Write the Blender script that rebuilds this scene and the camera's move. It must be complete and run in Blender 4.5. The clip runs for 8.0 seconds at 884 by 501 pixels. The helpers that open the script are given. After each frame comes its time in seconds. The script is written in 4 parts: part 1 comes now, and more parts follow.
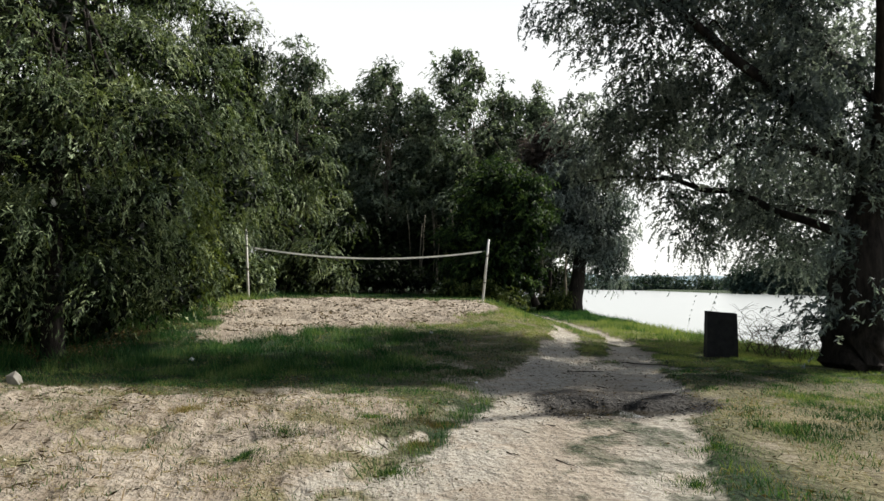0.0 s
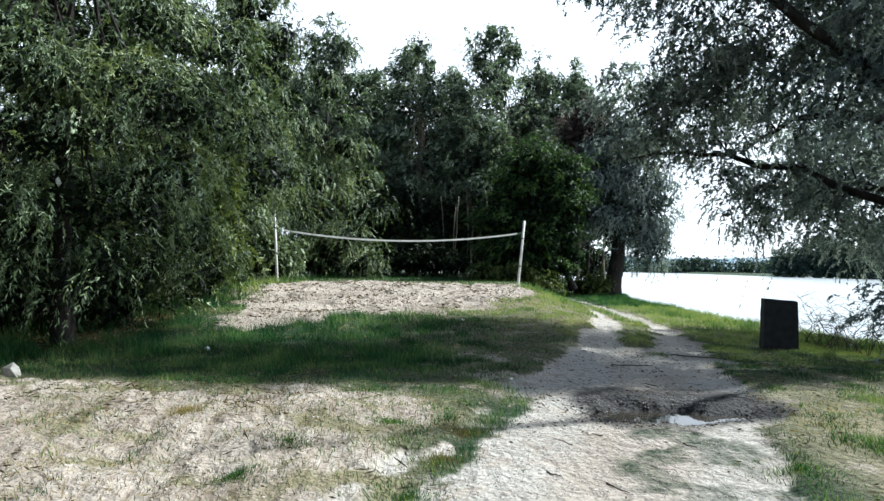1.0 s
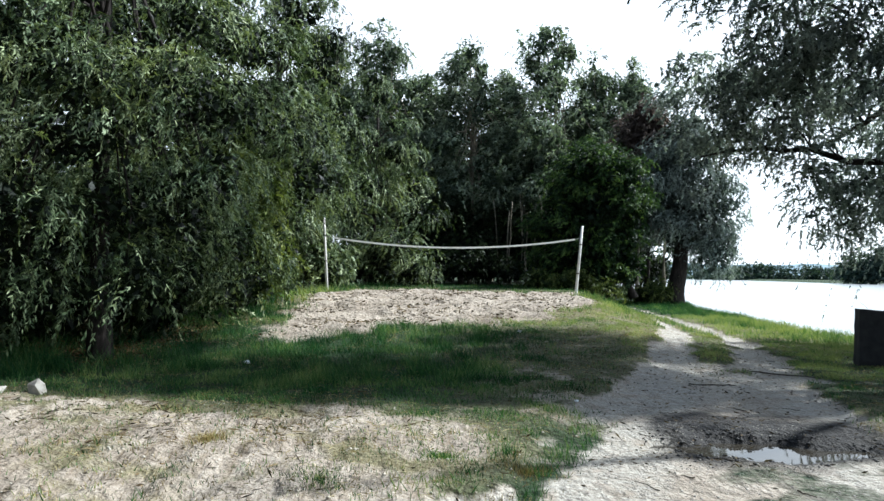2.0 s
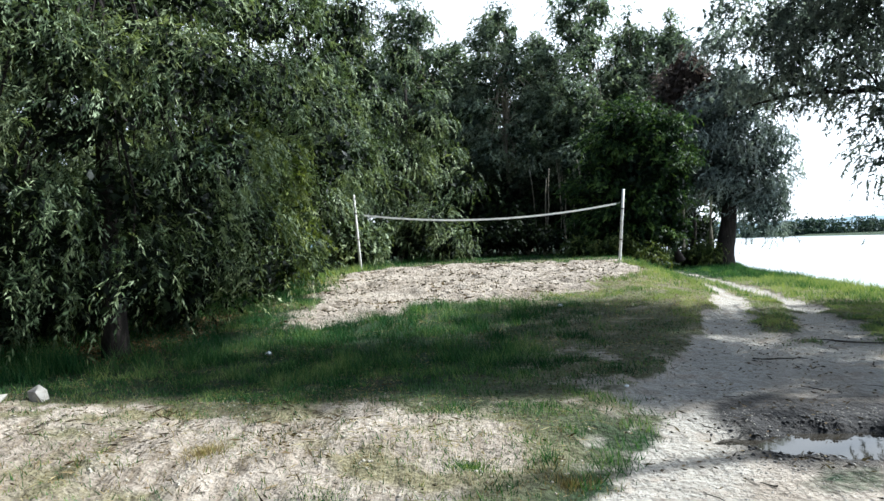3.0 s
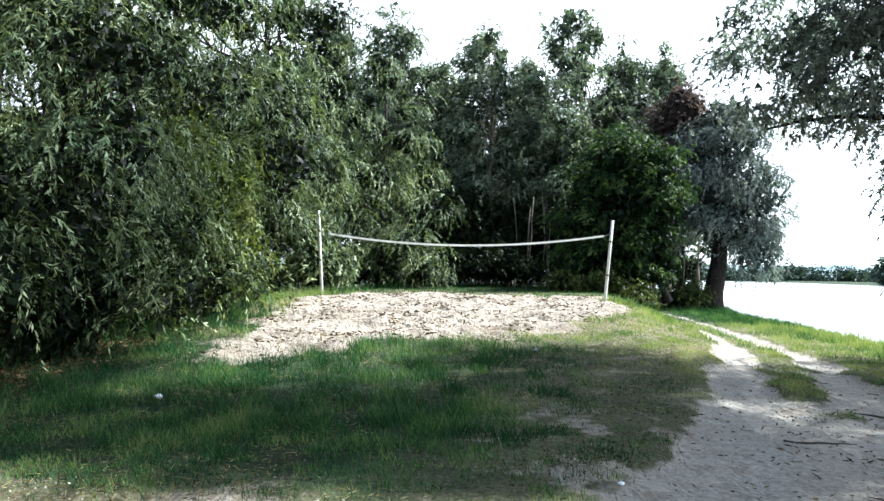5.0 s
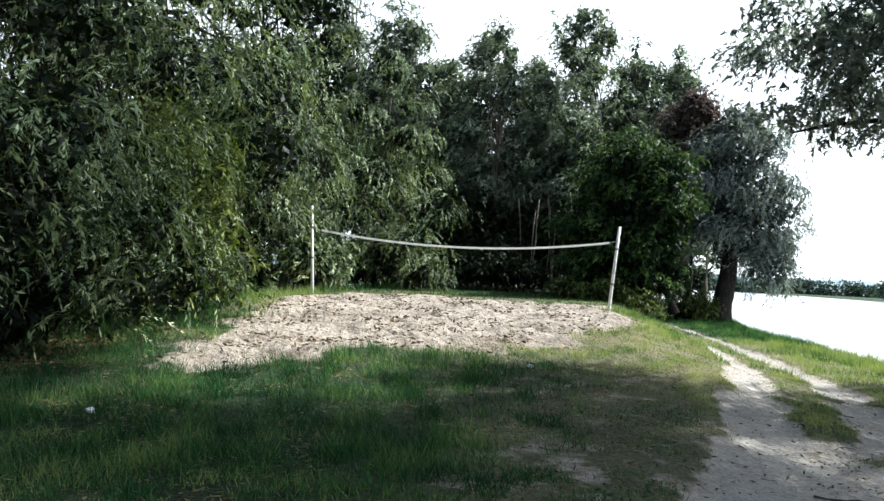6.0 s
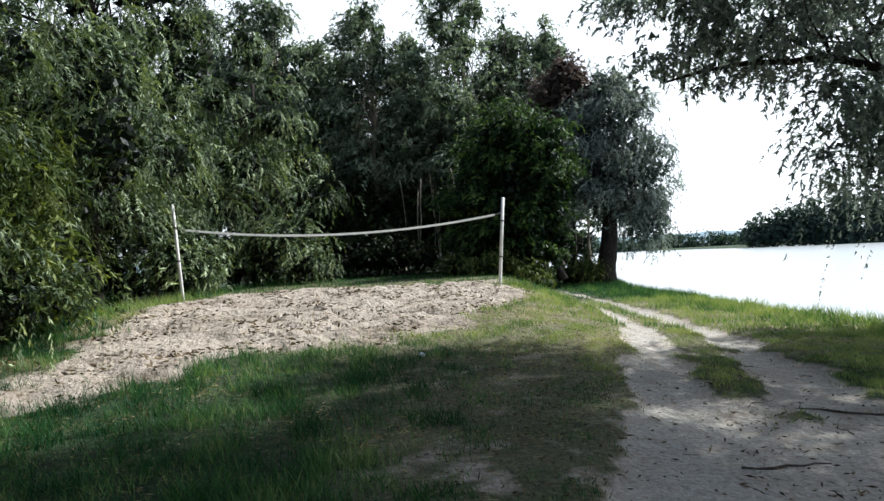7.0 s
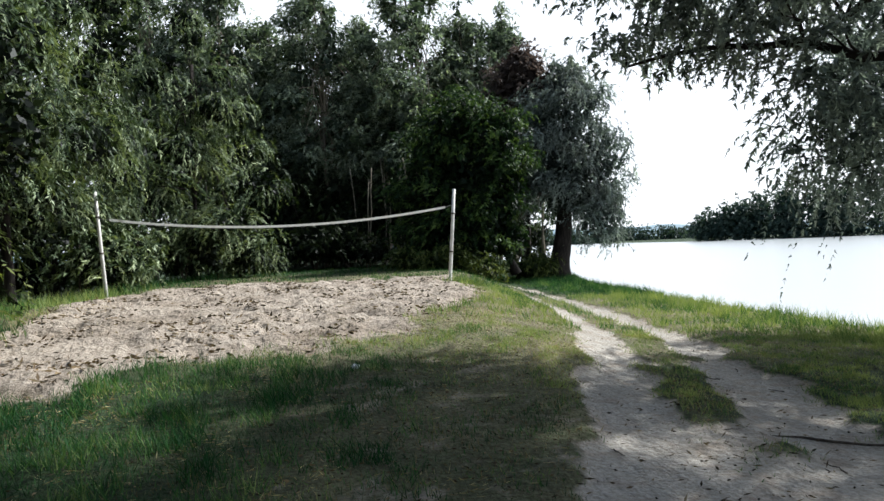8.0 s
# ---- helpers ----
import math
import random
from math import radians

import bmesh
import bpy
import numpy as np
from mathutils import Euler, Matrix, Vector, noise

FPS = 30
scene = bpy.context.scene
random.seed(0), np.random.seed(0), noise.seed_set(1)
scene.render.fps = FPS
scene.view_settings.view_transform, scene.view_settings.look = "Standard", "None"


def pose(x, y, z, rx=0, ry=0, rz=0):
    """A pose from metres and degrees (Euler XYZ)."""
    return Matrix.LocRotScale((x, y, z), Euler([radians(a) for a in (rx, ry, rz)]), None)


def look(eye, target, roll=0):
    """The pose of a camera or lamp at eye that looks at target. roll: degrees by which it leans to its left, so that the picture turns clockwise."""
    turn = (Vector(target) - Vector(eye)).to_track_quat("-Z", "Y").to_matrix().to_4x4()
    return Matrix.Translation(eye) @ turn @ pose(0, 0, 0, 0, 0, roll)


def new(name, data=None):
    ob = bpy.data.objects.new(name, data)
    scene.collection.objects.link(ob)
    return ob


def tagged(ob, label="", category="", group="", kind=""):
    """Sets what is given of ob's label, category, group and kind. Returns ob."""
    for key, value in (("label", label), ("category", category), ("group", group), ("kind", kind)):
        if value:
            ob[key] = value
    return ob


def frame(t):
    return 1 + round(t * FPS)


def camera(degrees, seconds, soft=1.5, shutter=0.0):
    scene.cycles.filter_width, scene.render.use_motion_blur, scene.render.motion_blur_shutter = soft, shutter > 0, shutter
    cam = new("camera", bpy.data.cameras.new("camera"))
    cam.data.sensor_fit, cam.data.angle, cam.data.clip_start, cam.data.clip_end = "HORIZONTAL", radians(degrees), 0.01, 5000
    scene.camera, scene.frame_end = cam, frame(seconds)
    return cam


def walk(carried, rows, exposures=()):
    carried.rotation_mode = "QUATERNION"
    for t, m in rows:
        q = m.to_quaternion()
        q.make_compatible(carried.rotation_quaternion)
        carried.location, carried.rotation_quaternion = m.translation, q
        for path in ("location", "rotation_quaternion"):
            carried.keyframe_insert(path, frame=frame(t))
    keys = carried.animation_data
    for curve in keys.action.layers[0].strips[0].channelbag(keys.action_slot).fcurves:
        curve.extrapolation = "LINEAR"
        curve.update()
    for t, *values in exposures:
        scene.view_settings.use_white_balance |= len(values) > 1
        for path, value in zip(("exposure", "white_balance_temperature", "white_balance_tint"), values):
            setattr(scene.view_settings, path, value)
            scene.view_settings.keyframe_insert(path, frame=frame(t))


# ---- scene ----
cam = camera(65.7, 8.0)
PATH = [
    (0, (-0.538, -0.661, 0.831), (-0.481, 1.336, 0.925), 0.9),
    (0.5, (-0.552, -0.15, 0.845), (-0.533, 1.849, 0.894), 1.0),
    (1, (-0.453, 0.385, 0.881), (-0.497, 2.384, 0.921), 1.0),
    (1.5, (-0.523, 0.867, 0.915), (-0.695, 2.859, 0.942), 1.7),
    (2, (-0.508, 1.383, 0.88), (-0.706, 3.372, 0.94), 0.8),
    (2.2, (-0.489, 1.566, 0.9), (-0.695, 3.555, 0.908), -0.9),
    (3.3, (-0.42, 2.677, 0.941), (-0.774, 4.645, 0.896), -1.4),
    (3.5, (-0.423, 2.89, 0.971), (-0.802, 4.851, 0.874), -0.7),
    (4, (-0.477, 3.413, 0.944), (-0.9, 5.367, 0.995), 0.2),
    (4.5, (-0.388, 4.071, 0.942), (-0.649, 6.053, 1.009), -1.0),
    (4.7, (-0.348, 4.32, 0.896), (-0.61, 6.302, 0.949), -0.2),
    (5.8, (-0.354, 5.564, 0.949), (-0.621, 7.543, 1.051), 3.0),
    (6, (-0.21, 5.801, 0.981), (-0.494, 7.78, 1.042), 3.0),
    (6.5, (-0.124, 6.346, 0.954), (-0.295, 8.338, 0.996), 0.9),
    (7, (-0.103, 6.895, 0.961), (-0.067, 8.894, 0.978), -2.9),
    (7.5, (0.064, 7.433, 1.006), (0.051, 9.433, 0.988), -1.0),
    (8, (0.157, 8.006, 1.059), (0.322, 9.999, 1.043), -2.4),
]
walk(cam, [(t, look(eye, target, roll)) for t, eye, target, roll in PATH],
     [(0.0, 0.54, 6600, 8), (0.6, 1.12, 6500, 9), (1.0, 1.14, 5600, 5), (2.0, 1.08, 5650, 5), (3.5, 1.45, 5650, 6), (4.5, 1.97, 5600, 6), (6.0, 1.33, 5850, 7), (6.5, 1.36, 5850, 7), (7.0, 0.96, 5850, 8), (7.5, 1.12, 5900, 8), (8.0, 0.85, 5950, 9)])

# ---- light ----
SUN_AZ = radians(29)      # towards +x, a little ahead
SUN_EL = radians(45)
to_sun = Vector((math.cos(SUN_AZ) * math.cos(SUN_EL), math.sin(SUN_AZ) * math.cos(SUN_EL), math.sin(SUN_EL)))
world = bpy.data.worlds.new("sky")
scene.world = world
world.use_nodes = True
wn = world.node_tree.nodes
wl = world.node_tree.links
wn.clear()
sky = wn.new("ShaderNodeTexSky")
sky.sky_type = "NISHITA"
sky.sun_disc = False
sky.sun_elevation = SUN_EL
sky.sun_rotation = radians(90) - SUN_AZ
sky.air_density, sky.dust_density, sky.ozone_density = 1.0, 2.0, 1.0
bg = wn.new("ShaderNodeBackground")
bg.inputs["Strength"].default_value = 0.05
wout = wn.new("ShaderNodeOutputWorld")
wl.new(sky.outputs[0], bg.inputs[0])
veil = wn.new("ShaderNodeBackground")   # thin bright cloud, brightest round the sun
veil_tc = wn.new("ShaderNodeTexCoord")
veil_dot = wn.new("ShaderNodeVectorMath")
veil_dot.operation = "DOT_PRODUCT"
veil_dot.inputs[1].default_value = to_sun
veil_ramp = wn.new("ShaderNodeValToRGB")
veil_ramp.color_ramp.interpolation = "EASE"
veil_ramp.color_ramp.elements[0].position, veil_ramp.color_ramp.elements[0].color = 0.3, (0.24, 0.26, 0.3, 1)
veil_ramp.color_ramp.elements[1].position, veil_ramp.color_ramp.elements[1].color = 0.66, (1.0, 1.0, 1.0, 1)
veil_half = wn.new("ShaderNodeMath")
veil_half.operation = "MULTIPLY_ADD"
veil_half.inputs[1].default_value, veil_half.inputs[2].default_value = 0.5, 0.5
veil_xyz = wn.new("ShaderNodeSeparateXYZ")
veil_haze = wn.new("ShaderNodeValToRGB")   # the haze thins towards the zenith
veil_haze.color_ramp.elements[0].position, veil_haze.color_ramp.elements[0].color = 0.3, (1.0, 1.0, 1.0, 1)
veil_haze.color_ramp.elements[1].position, veil_haze.color_ramp.elements[1].color = 0.78, (0.15, 0.2, 0.29, 1)
veil_mix = wn.new("ShaderNodeVectorMath")
veil_mix.operation = "MULTIPLY"
wl.new(veil_tc.outputs["Generated"], veil_xyz.inputs[0])
wl.new(veil_xyz.outputs["Z"], veil_haze.inputs[0])
wl.new(veil_tc.outputs["Generated"], veil_dot.inputs[0])
wl.new(veil_dot.outputs["Value"], veil_half.inputs[0])
wl.new(veil_half.outputs[0], veil_ramp.inputs[0])
wl.new(veil_ramp.outputs[0], veil_mix.inputs[0])
wl.new(veil_haze.outputs[0], veil_mix.inputs[1])
wl.new(veil_mix.outputs[0], veil.inputs["Color"])
veil.inputs["Strength"].default_value = 0.95
both = wn.new("ShaderNodeMixShader")
both.inputs[0].default_value = 0.8
wl.new(bg.outputs[0], both.inputs[1])
wl.new(veil.outputs[0], both.inputs[2])
wl.new(both.outputs[0], wout.inputs[0])

sun_data = bpy.data.lights.new("sun", "SUN")
sun_data.energy = 5.0
sun_data.angle = radians(1.2)
sun_data.color = (1.0, 0.96, 0.9)
sun = new("sun", sun_data)
sun.matrix_world = look(Vector((20, 10, 30)), Vector((20, 10, 30)) - to_sun)


# ---- materials ----
def material(name):
    m = bpy.data.materials.new(name)
    m.use_nodes = True
    nt = m.node_tree
    return m, nt, nt.nodes["Principled BSDF"]


def node(nt, kind, **values):
    n = nt.nodes.new(kind)
    for key, value in values.items():
        n.inputs[key].default_value = value
    return n


def noise_node(nt, scale, detail=4, rough=0.6):
    tc = nt.nodes.new("ShaderNodeTexCoord")
    n = node(nt, "ShaderNodeTexNoise", Scale=scale, Detail=detail, Roughness=rough)
    nt.links.new(tc.outputs["Object"], n.inputs["Vector"])
    return n


def ramp(nt, source, stops):
    r = nt.nodes.new("ShaderNodeValToRGB")
    el = r.color_ramp.elements
    while len(el) < len(stops):
        el.new(0.5)
    for e, (p, c) in zip(el, stops):
        e.position, e.color = p, (*c, 1)
    nt.links.new(source, r.inputs[0])
    return r


def mix(nt, a, b, fac, kind="MIX"):
    m = nt.nodes.new("ShaderNodeMix")
    m.data_type, m.blend_type = "RGBA", kind
    for value, socket in ((a, m.inputs[6]), (b, m.inputs[7]), (fac, m.inputs[0])):
        if isinstance(value, (tuple, float, int)):
            socket.default_value = (*value, 1) if isinstance(value, tuple) else value
        else:
            nt.links.new(value, socket)
    return m.outputs[2]


def bump(nt, bsdf, height, strength=0.5, distance=0.02):
    b = node(nt, "ShaderNodeBump", Strength=strength, Distance=distance)
    nt.links.new(height, b.inputs["Height"])
    nt.links.new(b.outputs[0], bsdf.inputs["Normal"])


def leaf_material(name, dark, mid, light, through_share=0.4, rough=0.5, glow=(1.25, 1.3, 0.5)):
    m, nt, p = material(name)
    a = nt.nodes.new("ShaderNodeAttribute")
    a.attribute_name = "tint"
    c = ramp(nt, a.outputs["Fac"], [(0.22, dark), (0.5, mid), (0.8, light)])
    big = noise_node(nt, 0.5, 2)
    tone = ramp(nt, big.outputs["Fac"], [(0.35, (0.75, 0.8, 0.8)), (0.65, (1.15, 1.1, 1.0))])
    col = mix(nt, c.outputs[0], tone.outputs[0], 1.0, "MULTIPLY")
    nt.links.new(col, p.inputs["Base Color"])
    p.inputs["Roughness"].default_value = rough
    p.inputs["Specular IOR Level"].default_value = 0.1
    t = nt.nodes.new("ShaderNodeBsdfTranslucent")
    warm = mix(nt, col, glow, 1.0, "MULTIPLY")
    nt.links.new(warm, t.inputs["Color"])
    s = nt.nodes.new("ShaderNodeMixShader")
    s.inputs[0].default_value = through_share
    nt.links.new(p.outputs[0], s.inputs[1])
    nt.links.new(t.outputs[0], s.inputs[2])
    nt.links.new(s.outputs[0], nt.nodes["Material Output"].inputs["Surface"])
    return m


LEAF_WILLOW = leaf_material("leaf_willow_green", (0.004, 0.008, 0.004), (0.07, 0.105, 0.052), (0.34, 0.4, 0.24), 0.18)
LEAF_YELLOW = leaf_material("leaf_yellow_green", (0.016, 0.028, 0.009), (0.07, 0.098, 0.03), (0.19, 0.22, 0.075), 0.3)
LEAF_POPLAR = leaf_material("leaf_poplar", (0.035, 0.05, 0.035), (0.145, 0.18, 0.14), (0.33, 0.385, 0.3), 0.4, 0.5, (1.1, 1.2, 0.7))
LEAF_DARK = leaf_material("leaf_dark_green", (0.006, 0.014, 0.007), (0.022, 0.05, 0.019), (0.12, 0.19, 0.055), 0.3, 0.5, (1.2, 1.2, 0.6))
LEAF_GREY = leaf_material("leaf_grey_green", (0.042, 0.054, 0.054), (0.165, 0.195, 0.195), (0.34, 0.385, 0.385), 0.45, 0.5, (1.05, 1.1, 0.8))
# near-black leaves: the deep shade under the trees is put into this colour
LEAF_SHADE = leaf_material("leaf_undergrowth_shade", (0.004, 0.008, 0.004), (0.012, 0.02, 0.009), (0.045, 0.065, 0.026), 0.15)
LEAF_RED = leaf_material("leaf_reddish_brown", (0.045, 0.036, 0.034), (0.135, 0.112, 0.103), (0.22, 0.19, 0.175), 0.4, 0.5, (1.1, 0.95, 0.8))
# lightened and blued: distance haze is put into these leaves' colour
LEAF_FAR_HAZE = leaf_material("leaf_far_bank_hazed", (0.026, 0.048, 0.042), (0.055, 0.088, 0.078), (0.1, 0.14, 0.12), 0.2)
GRASS = leaf_material("grass_blade", (0.012, 0.05, 0.019), (0.055, 0.15, 0.045), (0.285, 0.34, 0.13), 0.35, 0.5, (1.1, 1.1, 0.6))
DRY_GRASS = leaf_material("dry_straw", (0.16, 0.12, 0.06), (0.28, 0.22, 0.11), (0.42, 0.36, 0.2), 0.2, 0.6)


def bark_material(name, dark, light):
    m, nt, p = material(name)
    tc = nt.nodes.new("ShaderNodeTexCoord")
    mp = nt.nodes.new("ShaderNodeMapping")
    mp.inputs["Scale"].default_value = (9, 9, 1.6)
    nt.links.new(tc.outputs["Object"], mp.inputs[0])
    n = node(nt, "ShaderNodeTexNoise", Scale=1.0, Detail=6, Roughness=0.7)
    nt.links.new(mp.outputs[0], n.inputs["Vector"])
    c = ramp(nt, n.outputs["Fac"], [(0.35, dark), (0.7, light)])
    nt.links.new(c.outputs[0], p.inputs["Base Color"])
    p.inputs["Roughness"].default_value = 0.9
    p.inputs["Specular IOR Level"].default_value = 0.12
    bump(nt, p, n.outputs["Fac"], 0.9, 0.05)
    return m


BARK = bark_material("bark_dark", (0.009, 0.008, 0.007), (0.042, 0.035, 0.03))
BARK_PALE = bark_material("bark_pale", (0.1, 0.085, 0.06), (0.34, 0.3, 0.23))
TWIG = bark_material("twig_grey", (0.03, 0.025, 0.02), (0.11, 0.09, 0.07))


def plain(name, a, b, scale, rough=0.7, metal=0.0, bumpy=0.3):
    m, nt, p = material(name)
    n = noise_node(nt, scale, 5)
    c = ramp(nt, n.outputs["Fac"], [(0.3, a), (0.7, b)])
    nt.links.new(c.outputs[0], p.inputs["Base Color"])
    p.inputs["Roughness"].default_value = rough
    p.inputs["Metallic"].default_value = metal
    bump(nt, p, n.outputs["Fac"], bumpy, 0.01)
    return m


WHITE_PAINT = plain("worn_white_paint", (0.55, 0.53, 0.48), (0.8, 0.79, 0.75), 7, 0.6)
TAPE = plain("white_tape", (0.7, 0.7, 0.68), (0.85, 0.85, 0.83), 9, 0.7)
tnt = TAPE.node_tree
tape_glow = tnt.nodes.new("ShaderNodeBsdfTranslucent")
tape_glow.inputs["Color"].default_value = (0.85, 0.85, 0.82, 1)
tape_mix = tnt.nodes.new("ShaderNodeMixShader")
tape_mix.inputs[0].default_value = 0.45
tnt.links.new(tnt.nodes["Principled BSDF"].outputs[0], tape_mix.inputs[1])
tnt.links.new(tape_glow.outputs[0], tape_mix.inputs[2])
tnt.links.new(tape_mix.outputs[0], tnt.nodes["Material Output"].inputs["Surface"])
CORD = plain("grey_cord", (0.3, 0.3, 0.28), (0.45, 0.44, 0.4), 30)
RUST = plain("dark_band", (0.04, 0.03, 0.025), (0.1, 0.07, 0.05), 20)
BLOCK = plain("dark_weathered_concrete", (0.012, 0.012, 0.014), (0.035, 0.034, 0.034), 6, 0.9, 0, 0.6)
STONE = plain("pale_stone", (0.22, 0.2, 0.165), (0.42, 0.39, 0.34), 8, 0.9)
PAPER = plain("white_scrap", (0.75, 0.75, 0.74), (0.85, 0.85, 0.84), 12, 0.6)


def ground_material():
    m, nt, p = material("ground_earth")
    sand = nt.nodes.new("ShaderNodeAttribute")
    sand.attribute_name = "sand"
    mud = nt.nodes.new("ShaderNodeAttribute")
    mud.attribute_name = "mud"
    fine = noise_node(nt, 22, 6, 0.7)
    mid = noise_node(nt, 3.2, 5, 0.65)
    big = noise_node(nt, 0.6, 3)
    soil = ramp(nt, mid.outputs["Fac"], [(0.3, (0.012, 0.034, 0.009)), (0.52, (0.028, 0.054, 0.017)), (0.75, (0.075, 0.064, 0.036))])
    pale = ramp(nt, fine.outputs["Fac"], [(0.3, (0.235, 0.195, 0.15)), (0.48, (0.385, 0.33, 0.265)), (0.75, (0.53, 0.47, 0.395))])
    pale2 = ramp(nt, big.outputs["Fac"], [(0.32, (0.7, 0.66, 0.61)), (0.5, (0.98, 0.96, 0.94)), (0.68, (1.14, 1.12, 1.1))])
    tc = nt.nodes.new("ShaderNodeTexCoord")
    mp = nt.nodes.new("ShaderNodeMapping")
    turn = nt.nodes.new("ShaderNodeMapping")
    turn.inputs["Rotation"].default_value = (0, 0, radians(-98))
    mp.inputs["Scale"].default_value = (1.0, 6.5, 1.0)
    nt.links.new(tc.outputs["Object"], turn.inputs[0])
    nt.links.new(turn.outputs[0], mp.inputs[0])
    streak = node(nt, "ShaderNodeTexNoise", Scale=1.0, Detail=6, Roughness=0.7)
    nt.links.new(mp.outputs[0], streak.inputs["Vector"])
    streaks = ramp(nt, streak.outputs["Fac"], [(0.36, (0.6, 0.55, 0.47)), (0.5, (1.0, 1.0, 1.0)), (0.7, (1.2, 1.2, 1.2))])
    pale_c = mix(nt, pale.outputs[0], pale2.outputs[0], 1.0, "MULTIPLY")
    rut = nt.nodes.new("ShaderNodeAttribute")
    rut.attribute_name = "rut"
    pale_c = mix(nt, pale_c, streaks.outputs[0], rut.outputs["Fac"], "MULTIPLY")
    add = nt.nodes.new("ShaderNodeMath")
    add.operation = "MULTIPLY_ADD"
    nt.links.new(mid.outputs["Fac"], add.inputs[0])
    add.inputs[1].default_value = 0.9
    nt.links.new(sand.outputs["Fac"], add.inputs[2])
    fac = ramp(nt, add.outputs[0], [(0.7, (0, 0, 0)), (1.15, (1, 1, 1))])
    grit = ramp(nt, fine.outputs["Fac"], [(0.36, (0.35, 0.35, 0.35)), (0.55, (1.0, 1.0, 1.0)), (0.7, (1.6, 1.55, 1.4))])
    soil_c = mix(nt, soil.outputs[0], grit.outputs[0], 1.0, "MULTIPLY")
    dry = nt.nodes.new("ShaderNodeAttribute")
    dry.attribute_name = "dry"
    straw = ramp(nt, fine.outputs["Fac"], [(0.3, (0.1, 0.083, 0.04)), (0.52, (0.27, 0.23, 0.13)), (0.72, (0.45, 0.39, 0.25))])
    turf = mix(nt, soil_c, straw.outputs[0], dry.outputs["Fac"])
    silt = nt.nodes.new("ShaderNodeAttribute")
    silt.attribute_name = "silt"
    silt_c = ramp(nt, fine.outputs["Fac"], [(0.3, (0.27, 0.24, 0.195)), (0.5, (0.44, 0.405, 0.345)), (0.72, (0.58, 0.545, 0.48))])
    silt_c = mix(nt, silt_c.outputs[0], pale2.outputs[0], 0.6, "MULTIPLY")
    worn_silt = ramp(nt, mid.outputs["Fac"], [(0.34, (0, 0, 0)), (0.5, (1, 1, 1))])
    silt_f = nt.nodes.new("ShaderNodeMath")
    silt_f.operation = "MULTIPLY"
    nt.links.new(silt.outputs["Fac"], silt_f.inputs[0])
    nt.links.new(worn_silt.outputs[0], silt_f.inputs[1])
    pale_c = mix(nt, pale_c, silt_c, silt_f.outputs[0])
    col = mix(nt, turf, pale_c, fac.outputs[0])
    clods = ramp(nt, fine.outputs["Fac"], [(0.35, (0.012, 0.011, 0.011)), (0.6, (0.05, 0.045, 0.04))])
    col = mix(nt, col, clods.outputs[0], mud.outputs["Fac"])
    nt.links.new(col, p.inputs["Base Color"])
    rough = nt.nodes.new("ShaderNodeMapRange")
    rough.inputs[3].default_value, rough.inputs[4].default_value = 0.95, 0.85
    nt.links.new(mud.outputs["Fac"], rough.inputs[0])
    nt.links.new(rough.outputs[0], p.inputs["Roughness"])
    p.inputs["Specular IOR Level"].default_value = 0.25
    lumps = noise_node(nt, 7.0, 6, 0.58)
    b1 = node(nt, "ShaderNodeBump", Strength=1.0, Distance=0.22)
    both_h = nt.nodes.new("ShaderNodeMath")
    both_h.operation = "MULTIPLY_ADD"
    both_h.inputs[1].default_value = 0.45
    nt.links.new(streak.outputs["Fac"], both_h.inputs[0])
    nt.links.new(lumps.outputs["Fac"], both_h.inputs[2])
    nt.links.new(both_h.outputs[0], b1.inputs["Height"])
    b2 = node(nt, "ShaderNodeBump", Strength=0.7, Distance=0.016)
    nt.links.new(fine.outputs["Fac"], b2.inputs["Height"])
    nt.links.new(b1.outputs[0], b2.inputs["Normal"])
    nt.links.new(b2.outputs[0], p.inputs["Normal"])
    return m


def water_material(name, base, scale, strength, rough):
    m, nt, p = material(name)
    p.inputs["Base Color"].default_value = (*base, 1)
    p.inputs["Roughness"].default_value = rough
    p.inputs["IOR"].default_value = 1.33
    n = noise_node(nt, scale, 3)
    bump(nt, p, n.outputs["Fac"], strength, 0.05)
    return m


GROUND = ground_material()
WATER = water_material("river_water", (0.36, 0.38, 0.37), 1.2, 0.22, 0.25)
PUDDLE = water_material("puddle_water", (0.03, 0.026, 0.02), 2.0, 0.02, 0.03)
# the blue-grey is distance haze painted into the hills' base colour
HILLS = plain("far_hills_hazed", (0.13, 0.2, 0.24), (0.2, 0.27, 0.3), 0.01, 1.0, 0, 0.0)


# ---- helpers for meshes ----
def part(name, data, mat, parent=None, label=""):
    """Links a bmesh or a mesh as one object under a thing."""
    if isinstance(data, bmesh.types.BMesh):
        me = bpy.data.meshes.new(name)
        data.to_mesh(me)
        data.free()
    else:
        me = data
    if not me.materials:
        me.materials.append(mat)
    ob = new(name, me)
    if parent is not None:
        ob.parent = parent
    if label:
        ob["label"] = label
    return ob


def thing(name, x, y, z, label, category, group="", kind=""):
    e = new(name)
    e.empty_display_size = 0.3
    e.matrix_basis = pose(x, y, z)
    return tagged(e, label, category, group, kind)


